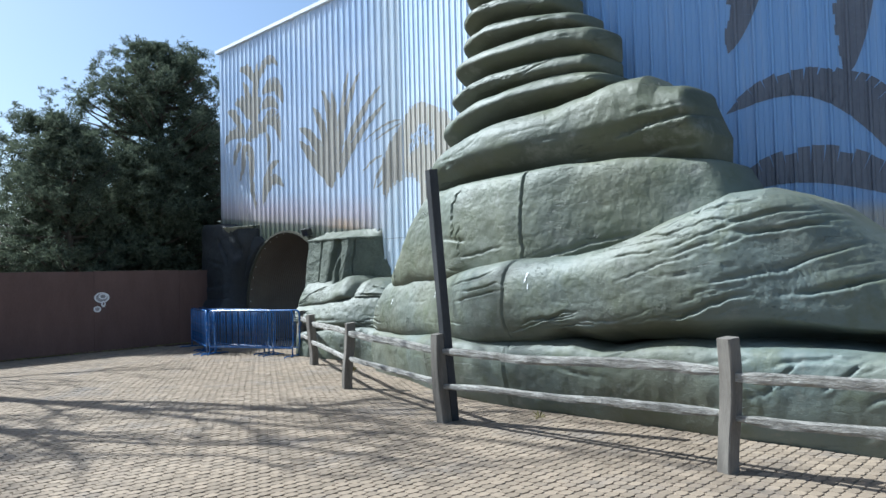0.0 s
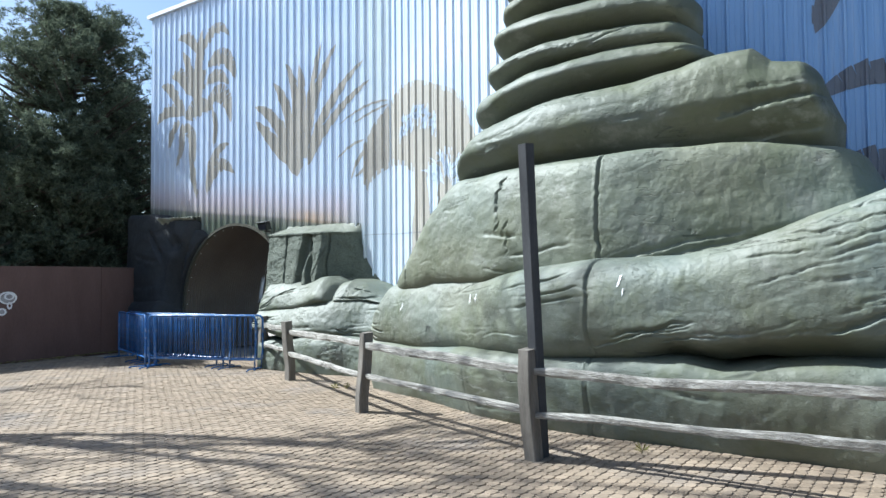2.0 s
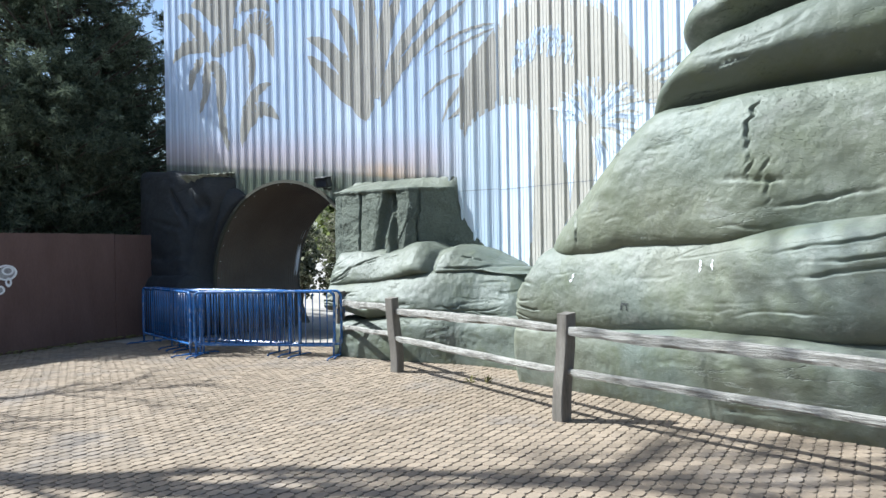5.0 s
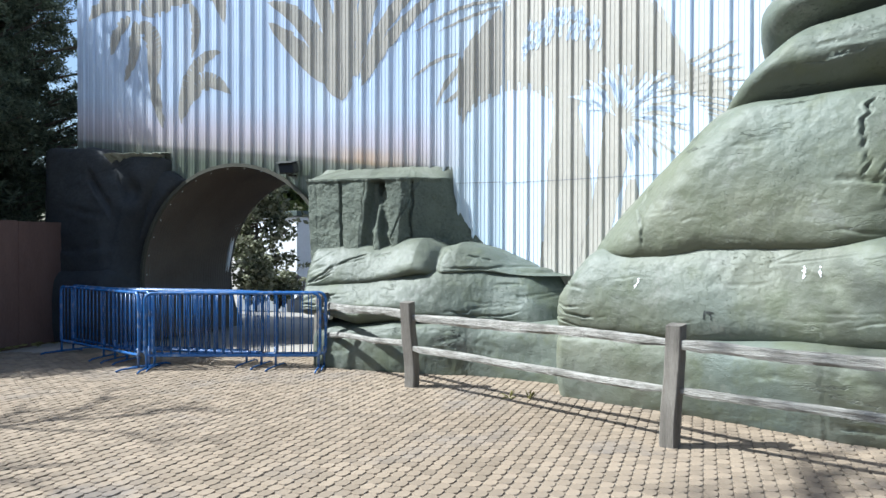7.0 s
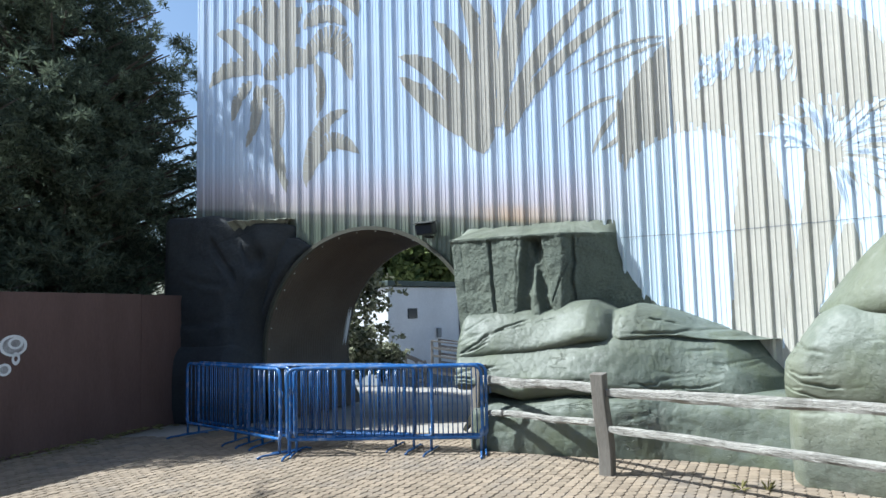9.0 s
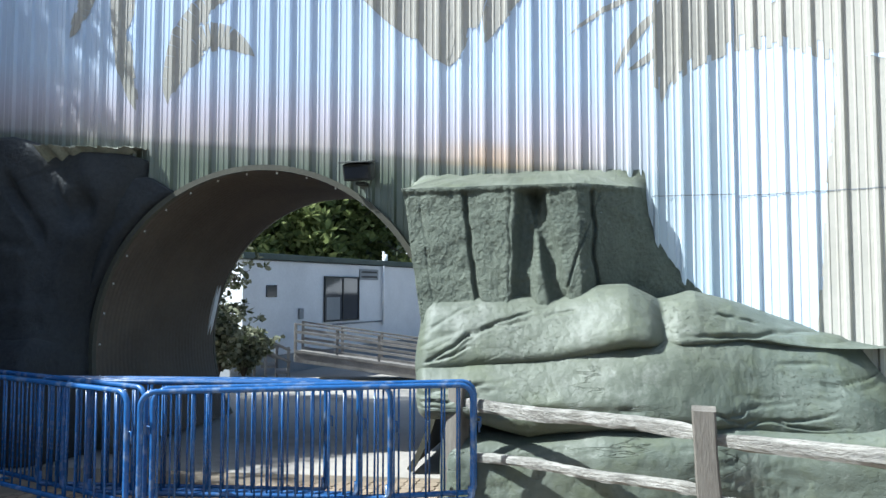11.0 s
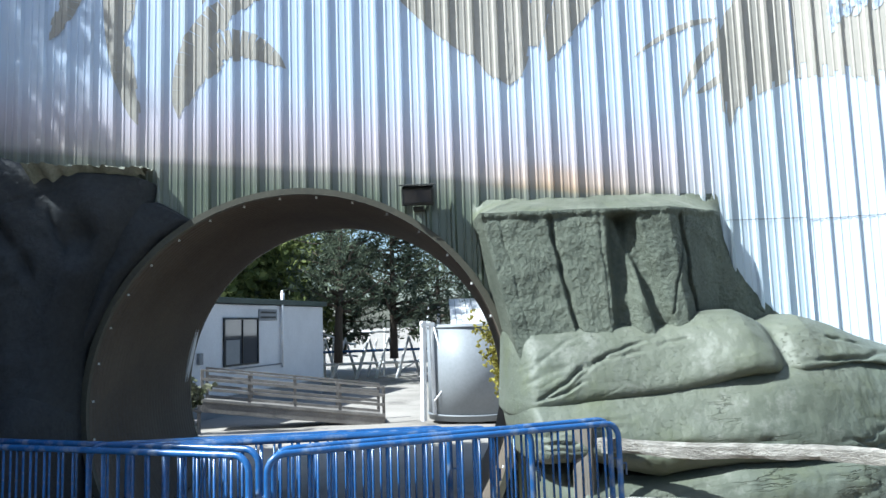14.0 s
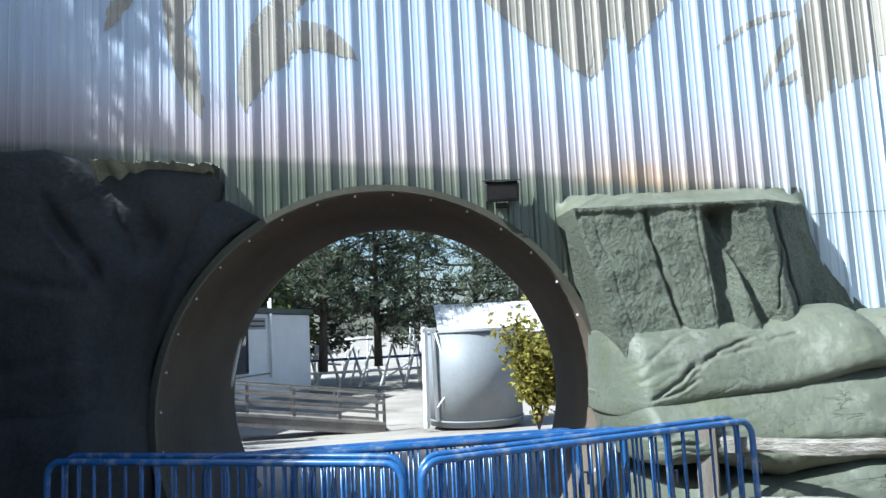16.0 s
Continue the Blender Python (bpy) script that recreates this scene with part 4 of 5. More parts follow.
fold("instep", SMALL, line([(0, 5.46), (1, 5.50)]), line([(0, 9.6), (0.5, 9.35), (1, 8.9)]),
     line([(5.3, 0.98), (6, 1.05), (6.5, 1.14), (7.0, 1.22), (7.4, 1.29), (7.8, 1.30), (8.4, 1.36), (9.5, 1.30)]), line([(5.3, 1.72), (6, 1.74), (6.8, 1.74), (7.15, 1.82), (7.4, 1.82), (7.66, 1.70), (7.95, 1.78), (8.4, 1.66), (9.0, 1.46), (9.6, 1.3)]),
     lambda u, g: 1.20 - 0.40 * g - 0.46 * ease(u, 7.3, 9.2) - 0.12 * math.exp(-((u - 7.68) / 0.075) ** 2) + 0.04 * math.exp(-((u - 7.4) / 0.25) ** 2), M_SMALL, small, 47.1, 400, 96, 0.18, 0.8, (), 0.26, 0.8, shrink=0.15,
     creases=[(5.70, 1.16, 6.12, 1.44, 0.035, 0.014), (5.95, 1.34, 6.62, 1.62, 0.04, 0.012), (6.15, 1.44, 6.60, 1.54, 0.03, 0.011), (6.7, 1.56, 7.0, 1.60, 0.03, 0.014), (7.9, 1.44, 9.2, 1.40, 0.06, 0.018), (8.1, 1.58, 8.6, 1.50, 0.03, 0.013)]
     + fan(48, 9, 5.42, 6.0, 1.1, 1.68, (0.2, 0.8), (0.2, 0.45), 0.02))


def stump(parent, track, s0, s1, lean, z0, z1, v0, v1, seed, material, label, flare=0.9, grooves=(), back=0.72):
    """The cut-off ankle: a rough block with deep upright grooves and a flat rim."""
    na, nb = 300, 80
    vs, fs = [], []
    for j in range(nb + 1):
        g = j / nb
        z = z0 + (z1 - z0) * g
        for i in range(na + 1):
            a = i / na
            # front path from the left back corner, round the front, to the right back corner
            ul, ur = s0 + lean * (1 - g), s1 + flare * (1 - g) ** 2.2
            vmax = v0 + (v1 - v0) * g
            if a < 0.2:
                u, v = ul + 0.06 * (a / 0.2), vmax * (a / 0.2)
            elif a < 0.82:
                k = (a - 0.2) / 0.62
                u, v = ul + 0.06 + (min(ur, s1 - 0.12) - ul - 0.06) * k, vmax * (1 - back * max(0.0, (k - 0.76) / 0.24))
            else:
                k = (a - 0.82) / 0.18
                u, v = min(ur, s1 - 0.12) + (ur - min(ur, s1 - 0.12)) * k, vmax * (1 - back) * (1 - k)
            rough = noise.fractal(Vector((u * 3.2 + seed, v * 3.2, z * 4)), 0.8, 2.0, 5) * 0.028
            groove = 0
            for gu, gw, gd, sl in grooves:
                q = (u - s0) / (s1 - s0) - gu - sl * (0.5 - g) * 0.5 + 0.012 * noise.noise(Vector((g * 5, gu * 30, seed)))
                groove -= gd * math.exp(-(q / (gw * 0.5)) ** 4)
            rim = (0.03 + 0.03 * noise.noise(Vector((u * 6, seed, 9)))) * ease(g, 0.95, 0.98)
            d = (rough + groove * ease(g, 0.0, 0.12) * (1 - 0.9 * ease(g, 0.94, 0.98)) + rim) * (1 if v > 0.05 else 0)
            vs.append(track.at(u, max(0.0, v + d), z + 0.012 * noise.noise(Vector((u * 3, seed, 1)))))
    n = na + 1
    for j in range(nb):
        for i in range(na):
            fs.append((j * n + i, j * n + i + 1, (j + 1) * n + i + 1, (j + 1) * n + i))
    part("stump", mesh("stump", vs, fs, True), material, parent, label)
    # flat top with a rough skin
    top = vs[nb * n:]
    tv, tf = [], []
    for i, p in enumerate(top):
        q = track.at(s0 + (s1 - s0) * i / na, 0.0, p.z + 0.20)
        for k in range(9):
            r = p.lerp(q, k / 8)
            r.z += 0.018 * noise.fractal(r * 5, 0.8, 2.0, 4) * min(1, k)
            tv.append(r)
    for i in range(na):
        for k in range(8):
            tf.append((i * 9 + k, (i + 1) * 9 + k, (i + 1) * 9 + k + 1, i * 9 + k + 1))
    part("rim_top", mesh("rim_top", tv, tf, True), M_SMALL, parent)


stump(small, SMALL, 5.28, 7.60, 0.28, 1.45, 2.74, 0.84, 0.50, 51.0, M_STUMP, "rough dark green cut-off ankle", 0.9, ((0.07, 0.012, 0.015, 0.12), (0.15, 0.010, 0.010, 0.22), (0.325, 0.018, 0.06, 0.20), (0.475, 0.010, 0.012, 0.04), (0.535, 0.078, 0.14, -0.02), (0.630, 0.064, 0.14, 0.24), (0.735, 0.010, 0.02, -0.35), (0.795, 0.016, 0.07, 0.05)))

left = thing("dark_boot", "sculpted concrete boot beside the tunnel, toned dark for its shade", "sculpture")
fold("foot", SMALL, const(-0.45), const(1.62), const(-0.3), const(1.3), lambda u, g: 0.85, M_SHADEBOOT, left, 60.0, 100, 30, 0.3, 1.0, (), 0.4, 0.3)
fold("ankle", SMALL, line([(0, -0.05), (0.5, -0.45), (1, -0.42)]), line([(0, 1.58), (0.45, 1.62), (0.6, 1.72), (0.75, 1.92), (0.9, 2.20), (1, 2.26)]), const(0.1), line([(-0.4, 3.50), (0.9, 3.44), (1.3, 3.30), (2.3, 3.26)]), lambda u, g: 0.62 - 0.10 * ease(u, 1.1, 1.5) - 0.26 * ease(u, 1.7, 2.25) - 0.22 * math.exp(-((u - 1.72) / 0.16) ** 2 - ((g - 0.80) / 0.07) ** 2), M_SHADEBOOT, left, 63.0, 260, 130, 0.10, 1.4, (), 0.45, 0.25, shrink=0.05,
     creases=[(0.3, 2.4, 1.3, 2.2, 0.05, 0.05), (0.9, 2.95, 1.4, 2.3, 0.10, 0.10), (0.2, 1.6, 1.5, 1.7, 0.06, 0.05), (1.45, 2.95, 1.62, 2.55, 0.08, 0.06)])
fold("buttress", SMALL, line([(0, 1.50), (1, 1.95)]), line([(0, 1.62), (0.5, 1.98), (0.8, 2.38), (1, 2.62)]), const(1.6), line([(1.9, 3.0), (2.3, 3.02), (2.6, 2.84)]), lambda u, g: 0.20 - 0.10 * ease(u, 2.0, 2.6), M_SHADEBOOT, left, 64.0, 60, 50, 0.15, 1.0, (), 0.08, 0.08, shrink=0.05)


def broken_slab(name, parent, u0, u1, z_top, drop, v0, v1, seed, n=90, m=26):
    """A ragged edge of broken concrete: a rough top with torn flakes hanging along its front."""
    vs, fs = [], []
    for i in range(n + 1):
        u = u0 + (u1 - u0) * i / n
        k = i / n
        hang = drop * (0.35 + 0.65 * abs(noise.noise(Vector((u * 7, seed, 0))))) * (1 - 0.75 * k)
        reach = v1 + (v0 - v1) * (1 - k) + 0.06 * noise.noise(Vector((u * 9, seed, 5)))
        for j in range(m + 1):
            a = j / m
            if a < 0.5:
                v, z = reach * a / 0.5, z_top + 0.05 * (1 - a / 0.5)
            else:
                v, z = reach * (1 - 0.35 * (a - 0.5) / 0.5), z_top - hang * (a - 0.5) / 0.5
            r = noise.fractal(Vector((u * 11, v * 11 + seed, z * 14)), 0.7, 2.1, 5) * 0.035
            vs.append(SMALL.at(u, max(0.0, v + r), z + 0.6 * r))
    w = m + 1
    for i in range(n):
        for j in range(m):
            fs.append((i * w + j, (i + 1) * w + j, (i + 1) * w + j + 1, i * w + j + 1))
    return part(name, mesh(name, vs, fs), M_BROKEN, parent, "broken concrete edge, paled to put sunlight into its colour")


broken_slab("broken_edge", left, 1.34, 2.22, 3.31, 0.34, 0.70, 0.28, 4.0)


# ---- brown board fence ----
F0, FD = Vector((-9.05, 19.0)), Vector((0.64, 0.77)).normalized()
def board_fence():
    t = thing("board_fence", "dark brown painted panel fence in shade", "fence")
    ang = Matrix.Rotation(math.atan2(FD.y, FD.x), 4, "Z")
    n = 0
    s = -12.3
    while s < 3.2:
        w = min(2.42, 3.35 - s)
        p = F0 + FD * (s + w / 2)
        part("panel", box(Matrix.Translation((p.x, p.y, 1.04)) @ ang, (w - 0.004, 0.05, 2.14 + 0.02 * (n % 2)), 0.006), M_FENCE, t)
        q = F0 + FD * s - outward(FD) * 0.09
        part("post", box(Matrix.Translation((q.x, q.y, 0.98)) @ ang, (0.10, 0.10, 2.0), 0.008), M_FENCE, t)
        s += 2.42
        n += 1


board_fence()


def litter():
    """Dry leaves blown together along the foot of the fence."""
    rnd = random.Random(71)
    vs, fs = [], []
    for _ in range(900):
        s = rnd.uniform(-11.5, 2.6)
        w = abs(rnd.gauss(0, 0.16)) + 0.06
        p = F0 + FD * s + Vector((FD.y, -FD.x)) * w
        q, r = rnd.uniform(0, 6.28), rnd.uniform(0.02, 0.055)
        i = len(vs)
        for k in range(5):
            a = q + 1.2566 * k
            vs.append((p.x + r * math.cos(a), p.y + r * 0.6 * math.sin(a), 0.012 + rnd.uniform(0, 0.03)))
        fs.append((i, i + 1, i + 2, i + 3, i + 4))
    tagged(part("leaf_litter", mesh("leaf_litter", vs, fs), M_WEED), "dry pale leaves along the foot of the fence", "leaves", kind="stuff")


litter()


# ---- split-rail fence ----
POSTS = [(5.25, 3.95, 1.15), (2.49, 6.42, 1.18), (-0.06, 8.86, 1.08), (-1.57, 11.70, 1.06), (-2.77, 15.0, 1.04), (-3.37, 16.95, 1.04)]


def rough_beam(p, q, w, h, seed, n=26, wob=0.02, taper_ends=True, chip=1.0):
    """A split timber from p to q with an uneven outline."""
    p, q = Vector(p), Vector(q)
    t = (q - p).normalized()
    side = t.cross(Vector((0, 0, 1)))
    if side.length < 0.1:
        side = Vector((1, 0, 0))
        side = (side - t * side.dot(t))
    side.normalize()
    up = side.cross(t)
    ring = 12
    vs, fs = [], []
    for i in range(n + 1):
        a = i / n
        c = p.lerp(q, a) + up * (wob * noise.noise(Vector((a * 3, seed, 0)))) + side * (wob * noise.noise(Vector((a * 3, seed, 5))))
        e = 1.0
        if taper_ends:
            e = 0.55 + 0.45 * min(1.0, min(a, 1 - a) / 0.10)
        for k in range(ring):
            th = 2 * math.pi * k / ring
            sx, sz = math.cos(th), math.sin(th)
            rr = 0.5 / max(abs(sx), abs(sz)) ** 0.92
            k2 = 1 + 0.22 * chip * noise.noise(Vector((a * 4, seed + k * 0.9, 3))) + 0.10 * chip * noise.noise(Vector((a * 22, seed + k, 9)))
            vs.append(c + side * (w * rr * sx * k2 * e) + up * (h * rr * sz * k2 * e))
    for i in range(n):
        for k in range(ring):
            fs.append((i * ring + k, i * ring + (k + 1) % ring, (i + 1) * ring + (k + 1) % ring, (i + 1) * ring + k))
    fs.append(tuple(range(ring - 1, -1, -1)))
    fs.append(tuple(range(n * ring, (n + 1) * ring)))
    return mesh("beam", vs, fs, True)


def hewn_post(x, y, h, seed, width=0.158, lean=(0, 0), wave=1.0):
    """A square sawn post with worn corners and a slightly slanted top."""
    vs, fs = [], []
    n = 14
    turn = 0.55 + 0.12 * math.sin(seed)
    out = [(-0.5, -0.42), (-0.42, -0.5), (0.42, -0.5), (0.5, -0.42), (0.5, 0.42), (0.42, 0.5), (-0.42, 0.5), (-0.5, 0.42)]
    for i in range(n + 1):
        a = i / n
        bend = wave * 0.03 * math.sin(a * 3 + seed) + wave * 0.015 * noise.noise(Vector((a * 2, seed, 1)))
        w = width + 0.012 * wave * noise.noise(Vector((a * 3, seed, 4)))
        for k, (p, q) in enumerate(out):
            c = 1 + 0.05 * noise.noise(Vector((a * 6, k * 1.3, seed)))
            px, py = p * w * c, q * w * c
            z = -0.05 + (h + 0.05) * a + (0.10 * p * w if i == n else 0)
            vs.append((x + lean[0] * a + bend + px * math.cos(turn) - py * math.sin(turn), y + lean[1] * a + px * math.sin(turn) + py * math.cos(turn), z))
    for i in range(n):
        for k in range(8):
            fs.append((i * 8 + k, i * 8 + (k + 1) % 8, (i + 1) * 8 + (k + 1) % 8, (i + 1) * 8 + k))
    fs.append(tuple(range(n * 8, n * 8 + 8)))
    return mesh("post", vs, fs)


def split_rail(p, q, w, h, seed, n=60):
    """A cleft rail: flat faces, ragged lower edge, splits, knots and thinned ends."""
    p, q = Vector(p), Vector(q)
    t = (q - p).normalized()
    side = t.cross(Vector((0, 0, 1))).normalized()
    up = side.cross(t)
    prof = [(-0.50, 0.30), (-0.34, 0.50), (0.30, 0.46), (0.50, 0.28), (0.46, -0.30), (0.22, -0.50), (-0.36, -0.46), (-0.50, -0.18)]
    vs, fs = [], []
    for i in range(n + 1):
        a = i / n
        c = p.lerp(q, a) + up * (0.035 * noise.noise(Vector((a * 2.4, seed, 0)))) + side * (0.03 * noise.noise(Vector((a * 2, seed, 5))))
        e = 0.6 + 0.4 * min(1.0, min(a, 1 - a) / 0.07)
        wide = 1 + 0.28 * noise.noise(Vector((a * 2.1, seed, 8)))
        for k, (s, u) in enumerate(prof):
            rag = 0.16 * noise.noise(Vector((a * 9, seed + k * 2.1, 3))) + 0.08 * noise.noise(Vector((a * 30, seed + k, 9)))
            if u < 0:
                rag *= 1.9
            vs.append(c + side * (w * s * e * (1 + rag)) + up * (h * u * e * wide * (1 + rag)))
    m = len(prof)
    for i in range(n):
        for k in range(m):
            fs.append((i * m + k, i * m + (k + 1) % m, (i + 1) * m + (k + 1) % m, (i + 1) * m + k))
    fs += [tuple(range(m - 1, -1, -1)), tuple(range(n * m, (n + 1) * m))]
    return mesh("rail", vs, fs)


def split_rail_fence():
    t = thing("split_rail_fence", "weathered grey split-rail wooden fence before the boots", "fence")
    for i, (x, y, h) in enumerate(POSTS):
        part("post", hewn_post(x, y, h, 3.0 + i * 2.7, 0.142), M_POST, t, "grey-brown squared post")
    for i, (a, b) in enumerate(zip(POSTS, POSTS[1:])):
        for j, z in enumerate((0.47, 0.86)):
            jig = 0.03 * math.sin(i * 2.1 + j)
            rail = split_rail((a[0], a[1], z + jig + 0.02), (b[0], b[1], z - jig), 0.070, 0.080 + 0.022 * j, 20 + i * 3.3 + j * 1.7)
            part("rail", rail, M_WOOD, t, "sun-bleached split rail")


split_rail_fence()
tall = tagged(part("tall_post", hewn_post(0.08, 8.98, 3.08, 3.0, 0.115, (-0.20, -0.28), 0.2), M_TALL), "tall dark wooden post leaning beside the rail fence", "post")


# ---- blue crowd barriers ----
def barrier_mesh_parts(t, length=2.40, height=1.06):
    r = 0.021
    z0, c = 0.20, 0.10
    pts = []
    for cx, cz, a0 in ((length / 2 - c, height - c, 0), (-length / 2 + c, height - c, 90), (-length / 2 + c * 0.5, z0 + c * 0.5, 180), (length / 2 - c * 0.5, z0 + c * 0.5, 270)):
        rad = c if cz > 0.6 else c * 0.5
        for k in range(6):
            q = radians(a0 + 90 * k / 5)
            pts.append((cx + rad * math.cos(q), 0, cz + rad * math.sin(q)))
    part("frame", tube_mesh("frame", pts, r, 10, True), M_BLUE, t)
    n = 19
    bar = tube_mesh("bar", [(0, 0, z0), (0, 0, height)], 0.0085, 6)
    for k in range(1, n + 1):
        b = part("bar", bar, M_BLUE, t)
        b.location = (-length / 2 + length * k / (n + 1), 0, 0)
    for sx in (-1, 1):
        x = sx * (length / 2 - 0.02)
        leg = part("leg", tube_mesh("leg", [(x, 0, 0.02), (x, 0, z0 + 0.1)], 0.018, 8), M_BLUE, t)
        part("foot", tube_mesh("foot", [(x, -0.32, 0.012), (x, -0.25, 0.03), (x, 0.25, 0.03), (x, 0.32, 0.012)], 0.014, 8), M_BLUE, t)
    part("hook", tube_mesh("hook", [(length / 2, 0, 0.78), (length / 2 + 0.05, 0, 0.78), (length / 2 + 0.05, 0, 0.70)], 0.008, 6), M_BLUE, t)


BARRIER_LABEL = "blue enamelled steel crowd barrier with upright bars"
barrier = thing("crowd_barrier", BARRIER_LABEL, "barrier", "barriers before the tunnel")
barrier_mesh_parts(barrier)


def span(a, b):
    a, b = Vector(a), Vector(b)
    m = (a + b) / 2
    return Matrix.Translation((m.x, m.y, 0)) @ Matrix.Rotation(math.atan2(b.y - a.y, b.x - a.x), 4, "Z")


barrier.matrix_basis = span((-5.74, 17.48), (-3.47, 16.56))
for p, q in [((-5.62, 17.60), (-3.36, 16.72)), ((-5.96, 18.32), (-4.02, 16.92)), ((-6.12, 18.54), (-4.18, 17.14)), ((-6.28, 18.80), (-4.35, 17.39)), ((-6.90, 19.66), (-5.80, 17.56)), ((-6.74, 19.80), (-5.66, 17.72))]:
    copy_thing(barrier, span(p, q))

# ---- paving and ground ----
def ground_height(x, y):
    v = (Vector((x, y)) - A0).dot(outward(DIR_A))
    return -0.035 - 1.25 * ease(-v, 4.0, 17.0)


def ground_sheet():
    """One sheet to the horizon, which falls away gently behind the building."""
    steps = [-900, -400, -150, -60] + [-30 + 2 * i for i in range(46)] + [75, 90, 120, 200, 400, 900]
    vs = [(x, y, ground_height(x, y)) for y in steps for x in steps]
    n = len(steps)
    fs = [(j * n + i, j * n + i + 1, (j + 1) * n + i + 1, (j + 1) * n + i) for j in range(n - 1) for i in range(n - 1)]
    return tagged(part("ground", mesh("ground", vs, fs, True), M_GROUND), "dusty pale ground that slopes down behind the building", "ground", kind="structure")


ground = ground_sheet()
tagged(part("paving_bed", mesh("paving_bed", [(-14, -3, -0.009), (10.5, -3, -0.009), (10.5, 2.5, -0.009), (-2.6, 17.6, -0.009), (-6.2, 20.4, -0.009), (-14, 13, -0.009)], [(0, 1, 2, 3, 4, 5)]), M_JOINT), "dark sand between the paving stones", "ground", kind="structure")


# ---- trees ----
def tuft(rnd, vs, fs, c, size, n, flat=0.5):
    """A clump of narrow blades round c."""
    for _ in range(n):
        d = Vector((rnd.gauss(0, 1), rnd.gauss(0, 1), rnd.gauss(0.25, 0.8))).normalized()
        e = d.cross(Vector((rnd.gauss(0, 1), rnd.gauss(0, 1), rnd.gauss(0, 1)))).normalized()
        l, w = size * rnd.uniform(0.6, 1.3), size * flat * rnd.uniform(0.25, 0.5)
        o = Vector(c) + d * size * 0.15
        i = len(vs)
        vs += [o - e * w * 0.4, o + e * w * 0.4, o + d * l * 0.6 + e * w, o + d * l, o + d * l * 0.6 - e * w]
        fs.append((i, i + 1, i + 2, i + 3, i + 4))


def tree(name, label, x, y, height, radius, material, seed, low=0.12, limbs=70, tufts=26, size=0.32, conic=0.8, blades=7, flat=0.5, dome=False, loose=1.0, clumps=0):
    rnd = random.Random(seed)
    t = thing(name, label, "tree", at=(x, y, 0))
    lean = (rnd.uniform(-0.3, 0.3), rnd.uniform(-0.3, 0.3))
    tr = [(lean[0] * k, lean[1] * k, -0.1 + (height + 0.02) * k) for k in [i / 8 for i in range(9)]]
    v, f = tube(tr, height * 0.022, 8, taper=[1.0 - 0.85 * i / 8 for i in range(9)])
    lv, lf = [], []
    for k in range(limbs):
        g = low + (1 - low) * (k + rnd.random()) / limbs
        base = Vector((lean[0] * g, lean[1] * g, height * g * 0.97))
        q = rnd.uniform(0, 2 * math.pi)
        prof = (1 - g) ** conic * 0.92 + 0.10
        if dome:
            prof = (1 - g ** 3.5) ** 0.6 * 0.95 + 0.05
        if g < 0.3:
            prof *= 0.65 + g
        reach = radius * prof * rnd.uniform(0.65, 1.15)
        end = base + Vector((math.cos(q), math.sin(q), 0)) * reach + Vector((0, 0, rnd.uniform(0.05, 0.45) * reach))
        mid = base.lerp(end, 0.5) + Vector((0, 0, -0.06 * reach))
        v2, f2 = tube([base, mid, end], 0.010 * height * (1 - g) ** 0.5 + 0.008, 5, taper=[1, 0.6, 0.2])
        o = len(v)
        v += v2
        f += [tuple(i + o for i in q2) for q2 in f2]
        nodes_on = [rnd.uniform(0.35, 1.05) for _ in range(clumps)]
        hubs = [(base.lerp(mid, a * 2) if a < 0.5 else mid.lerp(end, a * 2 - 1)) + Vector((rnd.gauss(0, 1), rnd.gauss(0, 1), rnd.gauss(0.2, 0.7))) * (0.10 + 0.16 * reach * a) * loose for a in nodes_on]
        for hub in hubs:
            for m in range(tufts // clumps):
                p = hub + Vector((rnd.gauss(0, 0.13), rnd.gauss(0, 0.13), rnd.gauss(0.04, 0.10)))
                tuft(rnd, lv, lf, p, size * rnd.uniform(0.7, 1.3), blades, flat)
        for m in range(0 if clumps else tufts):
            a = rnd.uniform(0.25, 1.05)
            p = base.lerp(mid, a * 2) if a < 0.5 else mid.lerp(end, a * 2 - 1)
            p = p + Vector((rnd.gauss(0, 1), rnd.gauss(0, 1), rnd.gauss(0, 0.7))) * (0.10 + 0.16 * reach * a) * loose
            tuft(rnd, lv, lf, p, size * rnd.uniform(0.7, 1.3), blades, flat)
    part("trunk", mesh("trunk", v, f, True), M_BARK, t)
    part("crown", mesh("crown", lv, lf), material, t)
    return t


PINE = "dark green pine tree, backlit, behind the board fence"
# The tree of seed 15 is added to keep direct sun off the left boot.
for x, y, h, r, seed, low, limbs, tufts in [(-9.59, 24.56, 9.99, 3.0, 11, 0.04, 270, 45), (-13.0, 23.0, 7.3, 2.0, 12, 0.06, 95, 26), (-10.7, 20.7, 6.6, 1.7, 13, 0.05, 140, 35), (-9.2, 22.5, 6.0, 1.5, 15, 0.04, 150, 40), (-14.6, 22.4, 4.6, 2.2, 18, 0.03, 70, 24), (-12.0, 22.0, 5.0, 1.9, 19, 0.03, 80, 26), (-16.4, 21.6, 5.9, 2.0, 14, 0.06, 60, 20), (-8.45, 23.6, 5.6, 1.2, 16, 0.03, 70, 26), (-8.5, 25.2, 8.0, 1.6, 17, 0.05, 90, 26)]:
    tree("pine_tree", PINE, x, y, h, r, M_PINE, seed, low, limbs, tufts, 0.12, 0.55, 21, 0.22, True, 0.70, 5)


